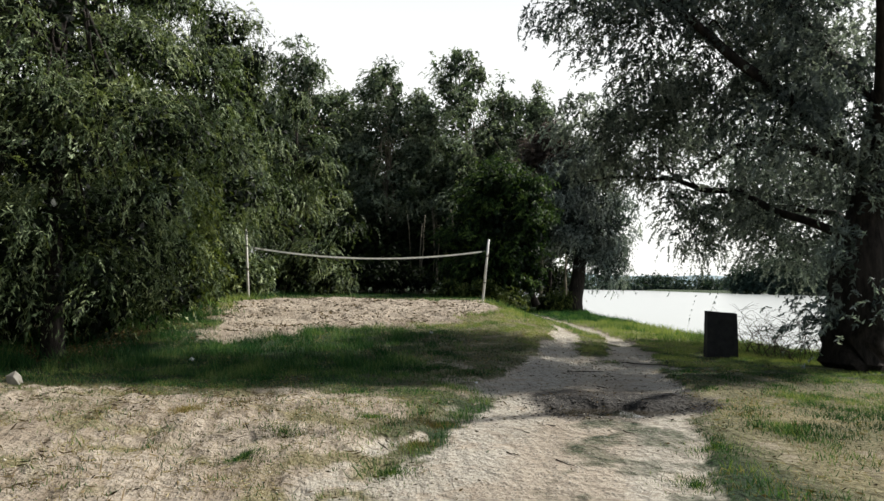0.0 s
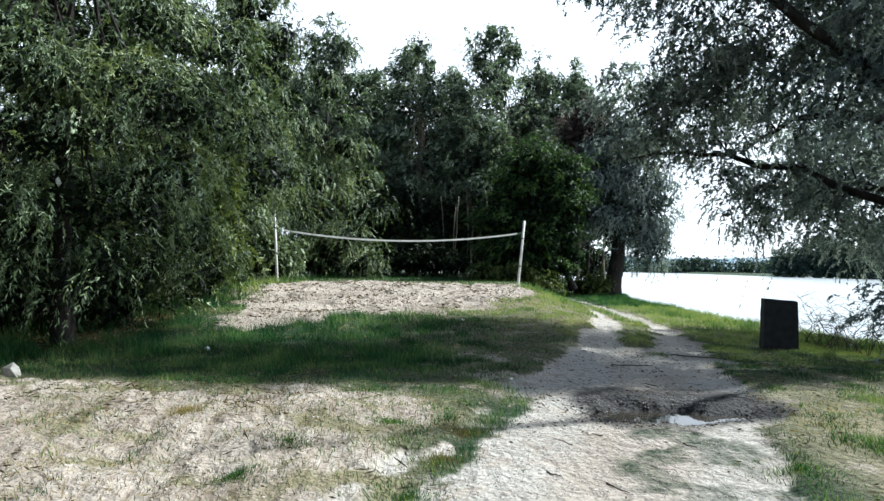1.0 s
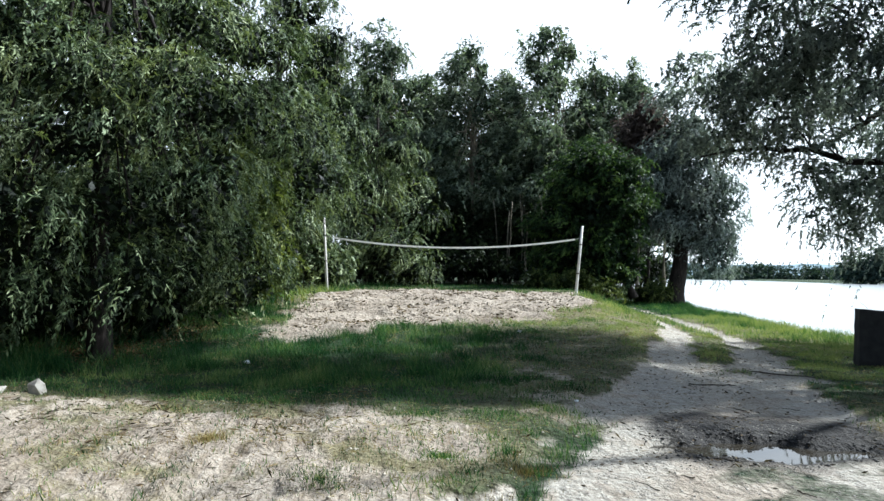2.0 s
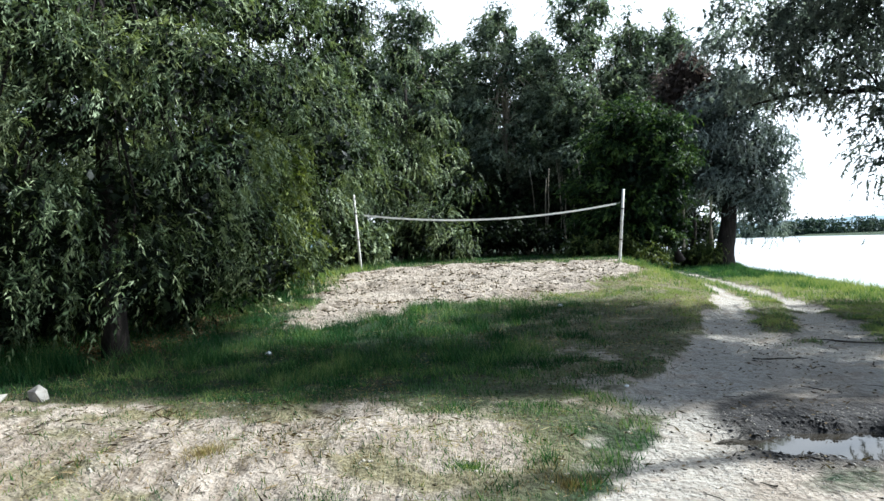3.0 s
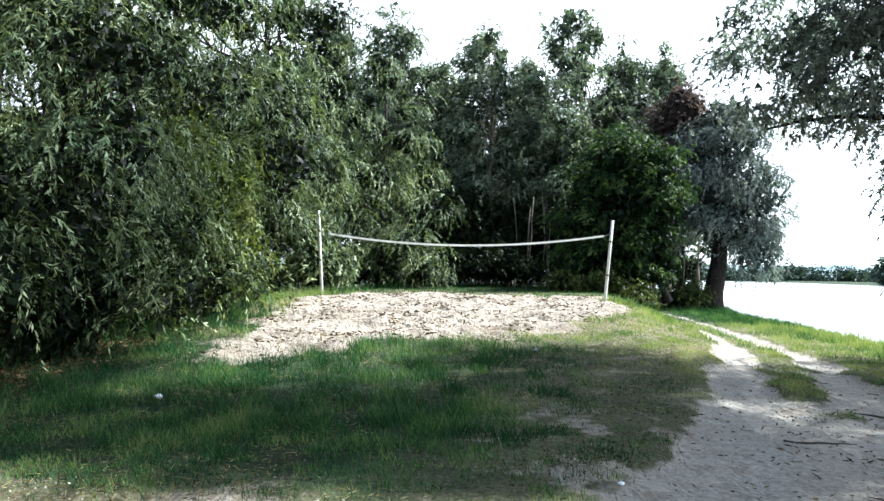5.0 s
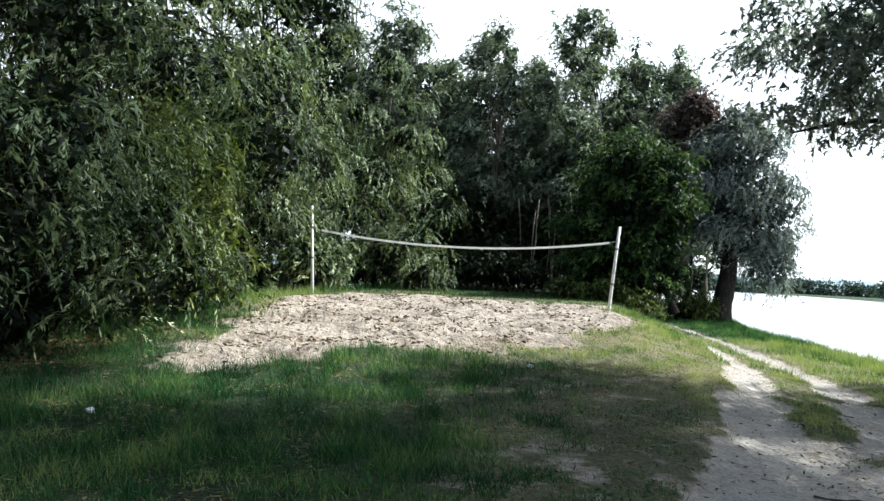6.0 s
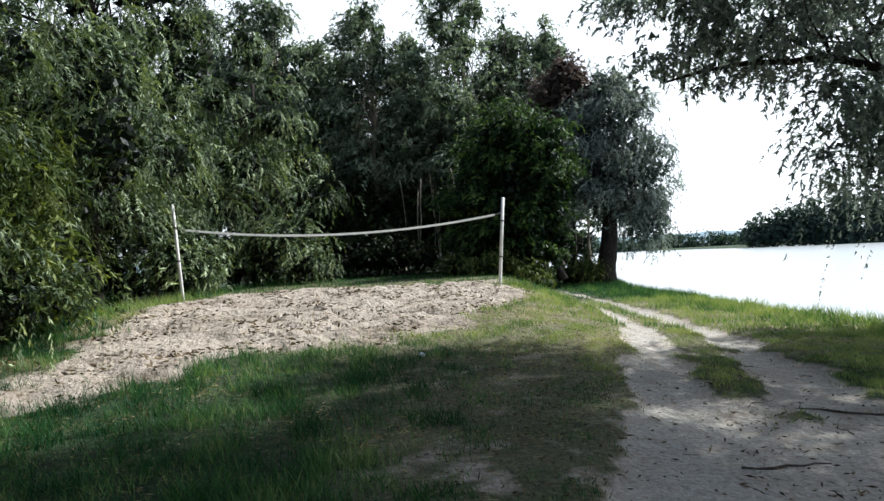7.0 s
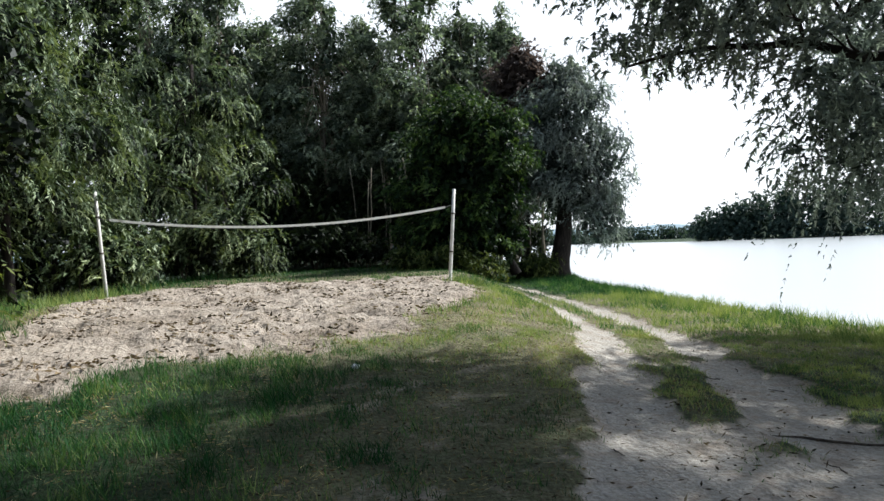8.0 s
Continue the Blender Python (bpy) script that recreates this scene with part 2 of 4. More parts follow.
def vnoise(x, y, scale, seed):
    """Smooth value noise, 0 to 1, over arrays."""
    table = np.random.RandomState(seed).rand(256, 256)
    u, v = np.asarray(x) * scale + 1000.0, np.asarray(y) * scale + 1000.0
    i, j = np.floor(u).astype(int), np.floor(v).astype(int)
    fu, fv = u - i, v - j
    fu, fv = fu * fu * (3 - 2 * fu), fv * fv * (3 - 2 * fv)
    a, b = table[i % 256, j % 256], table[(i + 1) % 256, j % 256]
    c, d = table[i % 256, (j + 1) % 256], table[(i + 1) % 256, (j + 1) % 256]
    return (a * (1 - fu) + b * fu) * (1 - fv) + (c * (1 - fu) + d * fu) * fv


def fbm(x, y, scale, seed):
    return 0.55 * vnoise(x, y, scale, seed) + 0.3 * vnoise(x, y, scale * 2.1, seed + 1) + 0.15 * vnoise(x, y, scale * 4.3, seed + 2)


def step(a, b, v):
    t = np.clip((np.asarray(v, dtype=float) - a) / (b - a), 0, 1)
    return t * t * (3 - 2 * t)


def mesh_from(name, verts, faces_per, nverts_face, tint=None, smooth=False):
    """A mesh of faces that all have the same number of corners."""
    me = bpy.data.meshes.new(name)
    nf = len(faces_per)
    me.vertices.add(len(verts))
    me.vertices.foreach_set("co", np.asarray(verts, dtype=np.float32).ravel())
    me.loops.add(nf * nverts_face)
    me.loops.foreach_set("vertex_index", np.asarray(faces_per, dtype=np.int32).ravel())
    me.polygons.add(nf)
    me.polygons.foreach_set("loop_start", np.arange(nf, dtype=np.int32) * nverts_face)
    if smooth:
        me.polygons.foreach_set("use_smooth", np.ones(nf, dtype=bool))
    me.update(calc_edges=True)
    if tint is not None:
        at = me.attributes.new("tint", "FLOAT", "FACE")
        at.data.foreach_set("value", np.asarray(tint, dtype=np.float32))
    return me


# ---- the lie of the land ----
WATER_Z = -1.75
TRACK_Y = (-30, 4.7, 8.2, 12.5, 16, 20, 25, 29, 34, 40, 60)
TRACK_X = (-8.0, 0.25, 1.45, 2.75, 3.75, 4.6, 5.1, 5.3, 5.2, 4.6, 2.0)


def track_x(y):
    return np.interp(y, TRACK_Y, TRACK_X)


def bank_x(y):
    return np.interp(y, (-60, 8, 14, 20, 26, 34, 42, 46, 60, 400), (20, 12.6, 11.2, 10.0, 9.5, 9.4, 9.6, 10.8, 12, 40)) + 0.35 * (vnoise(y, y * 0, 0.5, 5) - 0.5)


def far_shore(x, y):
    """Positive on the far side of the river."""
    headland = (y - 270) + (x - 118) * 0.95
    headland = np.where(x > 118, headland, -1e3)
    return np.maximum(headland, y - 380)


def court(x, y):
    """1 on the trampled sand court, 0 off it."""
    front = np.interp(x, (-8, -5.2, -4.2, -3.0, -1.8, 0, 1.2, 2.6), (15.8, 15.0, 15.5, 17.3, 17.7, 18.6, 20.6, 24.5))
    wob = 2.6 * (fbm(x, y, 1.1, 31) - 0.5)
    inside = step(-1.0, 0.9, y - front + wob) * step(0.6, -0.6, y - 31.2 + wob) * step(0.4, -0.5, x - 2.3 - wob * 0.5)
    left = np.interp(y, (12, 16, 20, 26, 32), (-4.5, -5.8, -6.7, -7.4, -7.2))
    return inside * step(-0.5, 0.5, x - left + wob * 0.5)


def puddle(x, y):
    cx, cy = 1.95, 8.45
    r = np.sqrt(((x - cx) / 1.1) ** 2 + ((y - cy - 0.1 * (x - cx)) / 0.6) ** 2)
    return 1 - r + 0.9 * (fbm(x, y, 1.9, 71) - 0.5)


def track(x, y):
    """How bare the two-rut track is."""
    d = x - track_x(y)
    wob = (0.5 + 0.45 * step(22, 17, y)) * (fbm(x, y, 1.5, 41) - 0.5)
    half = np.interp(y, (3, 9, 14, 18, 26, 34), (1.1, 1.06, 1.03, 0.93, 0.72, 0.55))
    wide = np.interp(y, (3, 12, 16, 22, 34), (0.75, 0.62, 0.42, 0.28, 0.17))
    ruts = step(wide + 0.2, wide - 0.12, np.abs(np.abs(d) - half * 0.86) + wob)
    whole = step(0.22, -0.28, np.abs(d - 0.12) - half - 0.05 + wob) * step(14.6, 12.8, y + wob * 2)
    return np.maximum(ruts, whole) * step(40, 34, y)


def verge(x, y):
    """The grassy strip along the track's edge by the bare sand."""
    return step(0.5, 0.15, np.abs(x - track_x(y) + 1.38 + 0.5 * (fbm(x, y, 1.5, 69) - 0.5))) * step(10.2, 9.2, y) * step(0.35, 0.5, fbm(x, y, 1.8, 70) + 0.08)


def sand_field(x, y):
    """The bare sandy foreground."""
    wob = 2.4 * (fbm(x, y, 0.8, 51) - 0.5)
    edge = np.interp(x, (-9, -6, -3, -1.6, -0.7, 0.2), (9.8, 9.3, 9.3, 9.0, 8.8, 8.2))
    a = step(0.7, -0.7, y - edge + wob * 0.6)
    b = step(0.7, -0.7, x - np.interp(y, (-5, 4, 7, 9), (-2.2, -1.0, -0.65, -0.1)) + wob * 0.5)
    return a * b


def height(x, y):
    x, y = np.asarray(x, dtype=float), np.asarray(y, dtype=float)
    z = -0.74 + 0.74 * step(10.5, 25.5, y) * step(5.2, 1.8, x - 0.05 * (y - 25)) * step(-13.5, -7.2, x)
    z = z - 0.12 * step(3.0, 6.5, x) * step(10, 18, y) - 0.1 * step(6.5, 9.5, x)
    z = z + 0.12 * step(-3, -8, x) * step(12, 6, y)
    z = z + 0.1 * (fbm(x, y, 0.25, 11) - 0.5) + 0.035 * (fbm(x, y, 1.3, 12) - 0.5)
    near = step(60, 35, y) * step(-20, -10, x) * step(-4, 1, y)
    t = track(x, y)
    z = z - 0.07 * t * near
    z = z + near * court(x, y) * (0.2 * (fbm(x, y, 1.9, 13) - 0.5) + 0.11 * (vnoise(x * 0.7, y, 4.2, 17) - 0.5) - 0.1 * step(0.5, 0.72, vnoise(x * 0.8, y * 1.2, 2.7, 23)) + 0.05 * step(0.6, 0.8, vnoise(x * 0.8, y * 1.2 + 0.2, 2.7, 23)))
    ridge = np.sin((x + 0.15 * y) * 13 + 9 * fbm(x, y, 0.4, 19)) * step(0.3, 0.6, fbm(x, y, 0.6, 20)) * step(-1.0, -2.2, x)
    z = z + near * sand_field(x, y) * (0.07 * (fbm(x, y, 1.7, 14) - 0.5) + 0.08 * (vnoise(x, y, 4.6, 18) - 0.5) + 0.024 * ridge)
    z = z - 0.13 * step(-0.1, 0.3, puddle(x, y))
    z = z + 0.13 * (fbm(x, y, 3.0, 15) - 0.5) * step(-0.7, 0.0, puddle(x, y)) * step(0.8, 0.2, puddle(x, y))
    b = x - bank_x(y)
    shore = step(0.0, 1.3, b) * step(8, 0, far_shore(x, y))
    return z * (1 - shore) + (-3.2) * shore


def spaced(lo, a, b, hi, fine, grow=1.22):
    core = list(np.arange(a, b, fine))
    out, d, p = [], fine, b
    while p < hi:
        out.append(p)
        d *= grow
        p += d
    out.append(hi)
    low, d, p = [], fine, a
    while True:
        d *= grow
        p -= d
        if p <= lo:
            low.append(lo)
            break
        low.append(p)
    return np.array(low[::-1] + core + out)


def build_ground():
    xs = spaced(-2500, -9.0, 11.0, 2500, 0.1)
    ys = spaced(-800, 2.5, 32.5, 3500, 0.1)
    X, Y = np.meshgrid(xs, ys)
    Z = height(X, Y)
    n, m = X.shape
    idx = np.arange(n * m).reshape(n, m)
    faces = np.stack([idx[:-1, :-1], idx[:-1, 1:], idx[1:, 1:], idx[1:, :-1]], -1).reshape(-1, 4)
    me = mesh_from("ground", np.stack([X, Y, Z], -1).reshape(-1, 3), faces, 4, smooth=True)
    near = step(60, 35, Y) * step(-20, -10, X) * step(-4, 1, Y)
    sand = np.maximum.reduce([0.85 * court(X, Y), 0.95 * track(X, Y), sand_field(X, Y) * np.clip(-0.62 + 2.3 * (0.55 * fbm(X, Y, 2.4, 66) + 0.45 * fbm(X * 0.8 + Y * 0.5, Y * 1.6, 0.9, 68)), 0, 0.9)])
    sand = sand + 0.5 * (fbm(X, Y, 0.9, 61) - 0.55) * (Y > 8) * (1 - court(X, Y))
    gravelly = step(-0.25, 0.3, X - track_x(Y)) * step(9.6, 8.4, Y) * step(0.36, 0.6, fbm(X, Y, 2.6, 67))
    sand = sand * near * (1 - 0.75 * verge(X, Y)) * (1 - 0.6 * gravelly)
    worn = step(-2.2, 0.0, X) * step(4.2, 2.2, X) * step(8.0, 9.5, Y) * step(20, 16, Y)
    sand = np.maximum(sand, near * worn * (0.1 + 0.6 * step(0.4, 0.8, fbm(X, Y, 3.2, 63)) * (0.35 + 0.65 * step(14, 10.5, Y))))
    sand = np.maximum(sand, near * 0.3 * step(0.45, 0.7, fbm(X, Y, 1.1, 64)) * step(2, 3, X) * step(16, 12, Y))
    # dry turf; the first band also paints the sunlit ground brighter with straw colour
    dry = 0.75 * step(16.0, 19.5, Y) * step(34, 28, Y) + 0.6 * step(31, 32.5, Y) * step(6, 4, X) * step(40, 38, Y) + 0.42 * worn + 0.75 * step(2.2, 3.2, X) * step(12.5, 9, Y)
    dry = np.clip(np.maximum(dry, sand_field(X, Y)) * (0.35 + 1.1 * fbm(X, Y, 1.2, 65)), 0, 0.9) * near
    mud = step(-0.75, -0.1, np.maximum(puddle(X, Y), puddle(X, Y - 0.7))) * step(0.75, 1.15, X + 0.9 * (fbm(X, Y, 2.2, 72) - 0.5)) * step(0.2, 0.6, fbm(X, Y, 3.0, 16) + 0.4) * near
    for name, v in (("sand", sand), ("rut", 0.2 + 0.65 * sand_field(X, Y)), ("mud", mud), ("dry", dry), ("silt", near * track(X, Y) * (1 - 0.8 * step(0.75, 0.35, np.abs(X - track_x(Y) - 0.25)) * step(13, 9.5, Y)))):
        at = me.attributes.new(name, "FLOAT", "POINT")
        at.data.foreach_set("value", np.clip(v, 0, 1).astype(np.float32).ravel())
    return tagged(part("ground", me, GROUND), "sandy riverside ground with worn grass and a rutted track", "ground", kind="structure")


def build_water():
    xs = np.array([-100, 0, 8, 20, 60, 200, 800, 2400.0])
    ys = np.array([-700, -100, 0, 20, 50, 120, 300, 900, 2400.0])
    X, Y = np.meshgrid(xs, ys)
    n, m = X.shape
    idx = np.arange(n * m).reshape(n, m)
    faces = np.stack([idx[:-1, :-1], idx[:-1, 1:], idx[1:, 1:], idx[1:, :-1]], -1).reshape(-1, 4)
    me = mesh_from("water", np.stack([X, Y, X * 0 + WATER_Z], -1).reshape(-1, 3), faces, 4)
    return tagged(part("water", me, WATER), "wide bright river reflecting the pale sky", "river", kind="structure")


def build_puddle():
    xs, ys = np.arange(0.1, 3.6, 0.05), np.arange(7.3, 9.9, 0.05)
    X, Y = np.meshgrid(xs, ys)
    n, m = X.shape
    p, hh = puddle(X, Y), height(X, Y)
    level = float(np.median(hh[(p > 0.06) & (p < 0.2)]))
    wet = (p > -0.15) & (hh < level + 0.05)
    idx = np.arange(n * m).reshape(n, m)
    faces = np.stack([idx[:-1, :-1], idx[:-1, 1:], idx[1:, 1:], idx[1:, :-1]], -1)
    keep = wet[:-1, :-1] | wet[1:, 1:] | wet[1:, :-1] | wet[:-1, 1:]
    me = mesh_from("puddle", np.stack([X, Y, X * 0 + level], -1).reshape(-1, 3), faces[keep], 4)
    return tagged(part("puddle", me, PUDDLE), "shallow muddy puddle across the sandy track", "puddle", kind="structure")


build_ground()
build_water()
build_puddle()


# ---- trees ----
def unit(v):
    return v / (np.linalg.norm(v, axis=-1, keepdims=True) + 1e-9)


def leaf_quads(name, P, D, rng, length, width, tint, blade=False, side=None):
    """Pointed leaves at P that run along D, lying in the plane of D and side."""
    n = len(P)
    D = unit(D)
    if side is None:
        S = unit(np.cross(D, rng.normal(size=(n, 3))))
    else:
        S = unit(side - D * np.sum(side * D, -1, keepdims=True))
    length, width = np.asarray(length).reshape(-1, 1), np.asarray(width).reshape(-1, 1)
    if blade:
        V = np.stack([P - S * width * 0.5, P + S * width * 0.5, P + D * length], 1)
        return mesh_from(name, V.reshape(-1, 3), np.arange(3 * n).reshape(n, 3), 3, tint)
    V = np.stack([P, P + D * length * 0.45 + S * width * 0.5, P + D * length, P + D * length * 0.45 - S * width * 0.5], 1)
    return mesh_from(name, V.reshape(-1, 3), np.arange(4 * n).reshape(n, 4), 4, tint)


def tube(bm, pts, radii, sides=7):
    """A tapered limb through pts."""
    rings = []
    for k, (p, r) in enumerate(zip(pts, radii)):
        a = Vector(pts[max(k - 1, 0)])
        b = Vector(pts[min(k + 1, len(pts) - 1)])
        q = (b - a).to_track_quat("Z", "Y")
        rings.append([bm.verts.new(Vector(p) + q @ Vector((r * math.cos(t), r * math.sin(t), 0))) for t in (2 * math.pi * i / sides for i in range(sides))])
    for u, v in zip(rings, rings[1:]):
        for i in range(sides):
            bm.faces.new((u[i], u[(i + 1) % sides], v[(i + 1) % sides], v[i]))
    bm.faces.new(rings[-1])
    for f in bm.faces:
        f.smooth = True


def curve_points(a, b, sag, wob, rng, n=7):
    a, b = np.array(a, float), np.array(b, float)
    out = []
    for k in range(n):
        s = k / (n - 1)
        p = a + (b - a) * s + np.array((0, 0, sag * 4 * s * (1 - s)))
        if 0 < k < n - 1:
            p = p + rng.normal(size=3) * wob
        out.append(tuple(p))
    return out


def crown_mesh(name, lobes, rng, clusters, per, nl, spray, droop, leaf, spread=0.4, fill=0, wind=(-0.25, 0.0, 0.0), hollow=0.45, fill_leaf=0.45, sweep=0.35, top=0.6, blade=False, loose=0.3, broad=0.27, splay=0.6):
    """A crown of leafy fronds, clumped inside ellipsoid lobes (x, y, z, rx, ry, rz): each frond bends over and bears leaves on both sides."""
    lobes = np.array(lobes, float)
    vol = lobes[:, 3] * lobes[:, 4] + lobes[:, 4] * lobes[:, 5]
    which = rng.choice(len(lobes), clusters, p=vol / vol.sum())
    d = unit(rng.normal(size=(clusters, 3)))
    d[:, 2] = np.where(rng.rand(clusters) < top, np.abs(d[:, 2]), d[:, 2])
    r = hollow + (1 - hollow) * rng.rand(clusters, 1) ** 0.6
    C = lobes[which, :3] + d * r * lobes[which, 3:]
    shade = rng.rand(clusters)
    own = np.repeat(np.arange(clusters), per)
    n = len(own)
    size = spread * (0.6 + 0.8 * rng.rand(clusters))
    start = C[own] + rng.normal(size=(n, 3)) * size[own, None] * (1, 1, 0.75)
    lead = unit(d * (1, 1, 0.4) + rng.normal(size=(clusters, 3)) * 0.35)
    out = unit(lead[own] + rng.normal(size=(n, 3)) * 0.32)
    L = spray * (0.5 + rng.rand(n))
    own2 = np.repeat(np.arange(n), nl)
    s = rng.rand(len(own2), 1)
    w = (np.array(wind) + rng.normal(size=(clusters, 3)) * (sweep, sweep, 0.15))[own[own2]]
    Ls = L[own2, None]
    down = np.array((0, 0, -1.0))
    P = start[own2] + Ls * (out[own2] * s * (1 - 0.4 * s) + down * droop * s * s + w * s)
    T = unit(out[own2] * (1 - 0.8 * s) + down * (2 * droop * s + 0.15) + w)
    flank = unit(np.cross(out, down) + 0.5 * rng.normal(size=(n, 3)))[own2]
    turn = np.where(rng.rand(len(P), 1) < 0.5, -splay, splay)
    D = T + flank * turn + rng.normal(size=T.shape) * loose
    S = flank + rng.normal(size=T.shape) * loose
    ll = leaf * (0.6 + 0.8 * rng.rand(len(P)))
    tint = np.clip(0.25 * rng.rand(len(P)) + 0.4 * rng.rand(n)[own2] + 0.35 * shade[own[own2]], 0, 1)
    wd = ll * broad
    # inner filler leaves get only the darkest tints, painting shade inside the crown
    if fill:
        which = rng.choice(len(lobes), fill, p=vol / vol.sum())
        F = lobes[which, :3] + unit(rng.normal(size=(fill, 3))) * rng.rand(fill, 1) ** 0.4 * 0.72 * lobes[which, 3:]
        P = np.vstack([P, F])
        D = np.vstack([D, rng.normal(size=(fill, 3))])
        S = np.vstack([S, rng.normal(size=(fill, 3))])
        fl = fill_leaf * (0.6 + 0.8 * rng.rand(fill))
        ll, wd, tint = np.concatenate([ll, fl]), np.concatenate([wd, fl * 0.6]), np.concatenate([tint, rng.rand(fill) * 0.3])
    return leaf_quads(name, P, D, rng, ll, wd * 1.35 if blade else wd, tint, blade, S)


def tree(name, x, y, z, lobes, leaf_mat, bark, label, group, seed, trunk=((0, 0, 0), (0, 0, 5)), radius=0.16, limb_r=0.05, **kw):
    rng = np.random.RandomState(seed)
    t = thing(name, x, y, z, label, "tree", group)
    bm = bmesh.new()
    pts = curve_points((trunk[0][0], trunk[0][1], trunk[0][2] - 0.25), trunk[1], 0, 0.05, rng, 8)
    tube(bm, pts, [radius * (1.35 if k == 0 else 1 - 0.09 * k) for k in range(8)], 9)
    part("trunk", bm, bark, t)
    for lb in lobes:
        bm = bmesh.new()
        k = rng.randint(3, 7)
        c = np.array(lb[:3])
        tube(bm, curve_points(pts[k], tuple(c + np.array((0, 0, 0.3 * lb[5]))), 0.2, 0.08, rng, 6), [limb_r * (1 - 0.16 * i) for i in range(6)], 5)
        part("limb", bm, bark, t)
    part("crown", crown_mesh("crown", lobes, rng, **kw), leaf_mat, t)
    return t


def left_lobes(h, rng, reach=3.0):
    """Separate boughs round the stem, wider in the middle, with hollows between."""
    out = []
    n = 17
    for k in range(n):
        f = (k + 0.5) / n
        R = reach * (0.8 + 0.3 * math.sin(math.pi * min(1, f * 1.2))) * (1 - 0.72 * f ** 2.4)
        a = 2.4 * k + 0.9 * rng.rand()
        r = R * (0.34 + 0.16 * rng.rand())
        out.append((0.8 * R * math.cos(a), 0.8 * R * math.sin(a), 0.7 + f * (h - 1.3), r * 1.25, r * 1.25, r * 0.62))
    out.append((0, 0, h - 0.6, reach * 0.25, reach * 0.25, 0.8))
    return out


LEFT = ((-7.4, 12.4, 13.0, 2.7, -0.7), (-9.0, 17.0, 14.0, 3.0, -0.3), (-10.2, 21.8, 13.5, 3.1, 0.0), (-9.7, 26.7, 12.5, 2.4, 0.0), (-11.0, 32.0, 13.0, 2.8, 0.0), (-8.0, 38.2, 11.6, 3.2, 0.0))
for i, (x, y, h, reach, off) in enumerate(LEFT):
    rng = np.random.RandomState(100 + i)
    lobes = [(a + off, b, c, d, e, f) for a, b, c, d, e, f in left_lobes(h, rng, reach)]
    if i == 0:
        lobes = [b for b in lobes if b[2] > 1.9] + [(-2.4, -0.2, 1.4, 1.1, 1.0, 1.0), (0.7, -0.7, 2.5, 1.0, 0.8, 0.7), (1.1, 0.6, 1.9, 0.9, 0.9, 0.9), (-0.6, -1.2, 5.0, 1.3, 0.9, 0.8), (1.0, -0.4, 4.6, 1.0, 0.9, 0.7), (0.3, -1.1, 6.3, 1.1, 0.9, 0.8), (0.2, -1.0, 3.6, 1.2, 0.9, 0.7), (-1.0, -0.9, 2.1, 1.1, 0.8, 0.7), (0.2, -1.3, 4.5, 1.0, 0.7, 0.6), (1.0, -1.0, 1.3, 0.9, 0.7, 0.7), (-0.4, -1.3, 1.2, 0.9, 0.7, 0.7), (-1.6, -1.1, 0.9, 1.0, 0.8, 0.8), (-3.0, -0.8, 2.6, 1.2, 1.0, 0.9), (-3.2, 0.2, 0.9, 1.1, 1.0, 0.9), (1.6, 0.4, 3.2, 0.9, 0.9, 0.7)]
    if i == 1:
        lobes += [(2.4, -1.1, 0.9, 0.7, 0.8, 0.8), (2.2, -0.5, 2.0, 0.9, 0.9, 0.7), (1.4, -1.6, 1.2, 0.9, 0.8, 0.8), (2.0, 0.9, 1.1, 0.8, 0.8, 0.8), (1.6, -0.9, 3.2, 1.1, 1.0, 0.8), (0.2, -1.8, 2.2, 1.1, 0.9, 0.9), (-1.2, -2.0, 1.2, 1.1, 0.9, 1.0), (0.6, -1.6, 0.7, 0.9, 0.7, 0.6)]
    if i == 3:
        lobes = [b for b in lobes if b[2] > 2.7] + [(1.0, 0.2, 11.2, 1.2, 1.2, 1.0), (1.6, 0.0, 9.4, 1.2, 1.2, 0.9), (1.5, 0.3, 4.6, 1.1, 1.1, 1.2), (1.3, -0.5, 3.6, 0.8, 0.8, 0.6), (0.2, 1.2, 3.0, 0.8, 0.8, 0.7), (-1.2, 0.6, 1.8, 0.8, 0.9, 1.0)]
    if i == 4:
        lobes += [(2.0, 0.0, 11.8, 1.2, 1.2, 1.0), (1.7, 0.3, 10.2, 1.3, 1.2, 1.0), (2.4, -0.3, 8.6, 1.2, 1.2, 1.0)]
    if i == 2:
        lobes = [b for b in lobes if b[2] > 1.9] + [(4.0, -1.6, 3.9, 0.9, 1.1, 0.8), (3.7, -1.2, 5.4, 1.1, 1.2, 0.9), (3.1, -0.4, 3.4, 0.9, 1.0, 0.6)]
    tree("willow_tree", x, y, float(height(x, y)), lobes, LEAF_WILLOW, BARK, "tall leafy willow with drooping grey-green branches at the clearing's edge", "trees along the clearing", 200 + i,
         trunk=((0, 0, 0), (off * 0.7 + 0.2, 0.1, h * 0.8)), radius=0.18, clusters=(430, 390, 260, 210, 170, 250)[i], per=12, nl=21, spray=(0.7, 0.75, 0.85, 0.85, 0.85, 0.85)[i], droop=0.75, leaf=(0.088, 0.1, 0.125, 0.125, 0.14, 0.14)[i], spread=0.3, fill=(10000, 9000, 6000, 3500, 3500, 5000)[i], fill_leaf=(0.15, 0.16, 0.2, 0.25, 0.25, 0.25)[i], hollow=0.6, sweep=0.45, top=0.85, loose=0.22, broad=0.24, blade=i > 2)
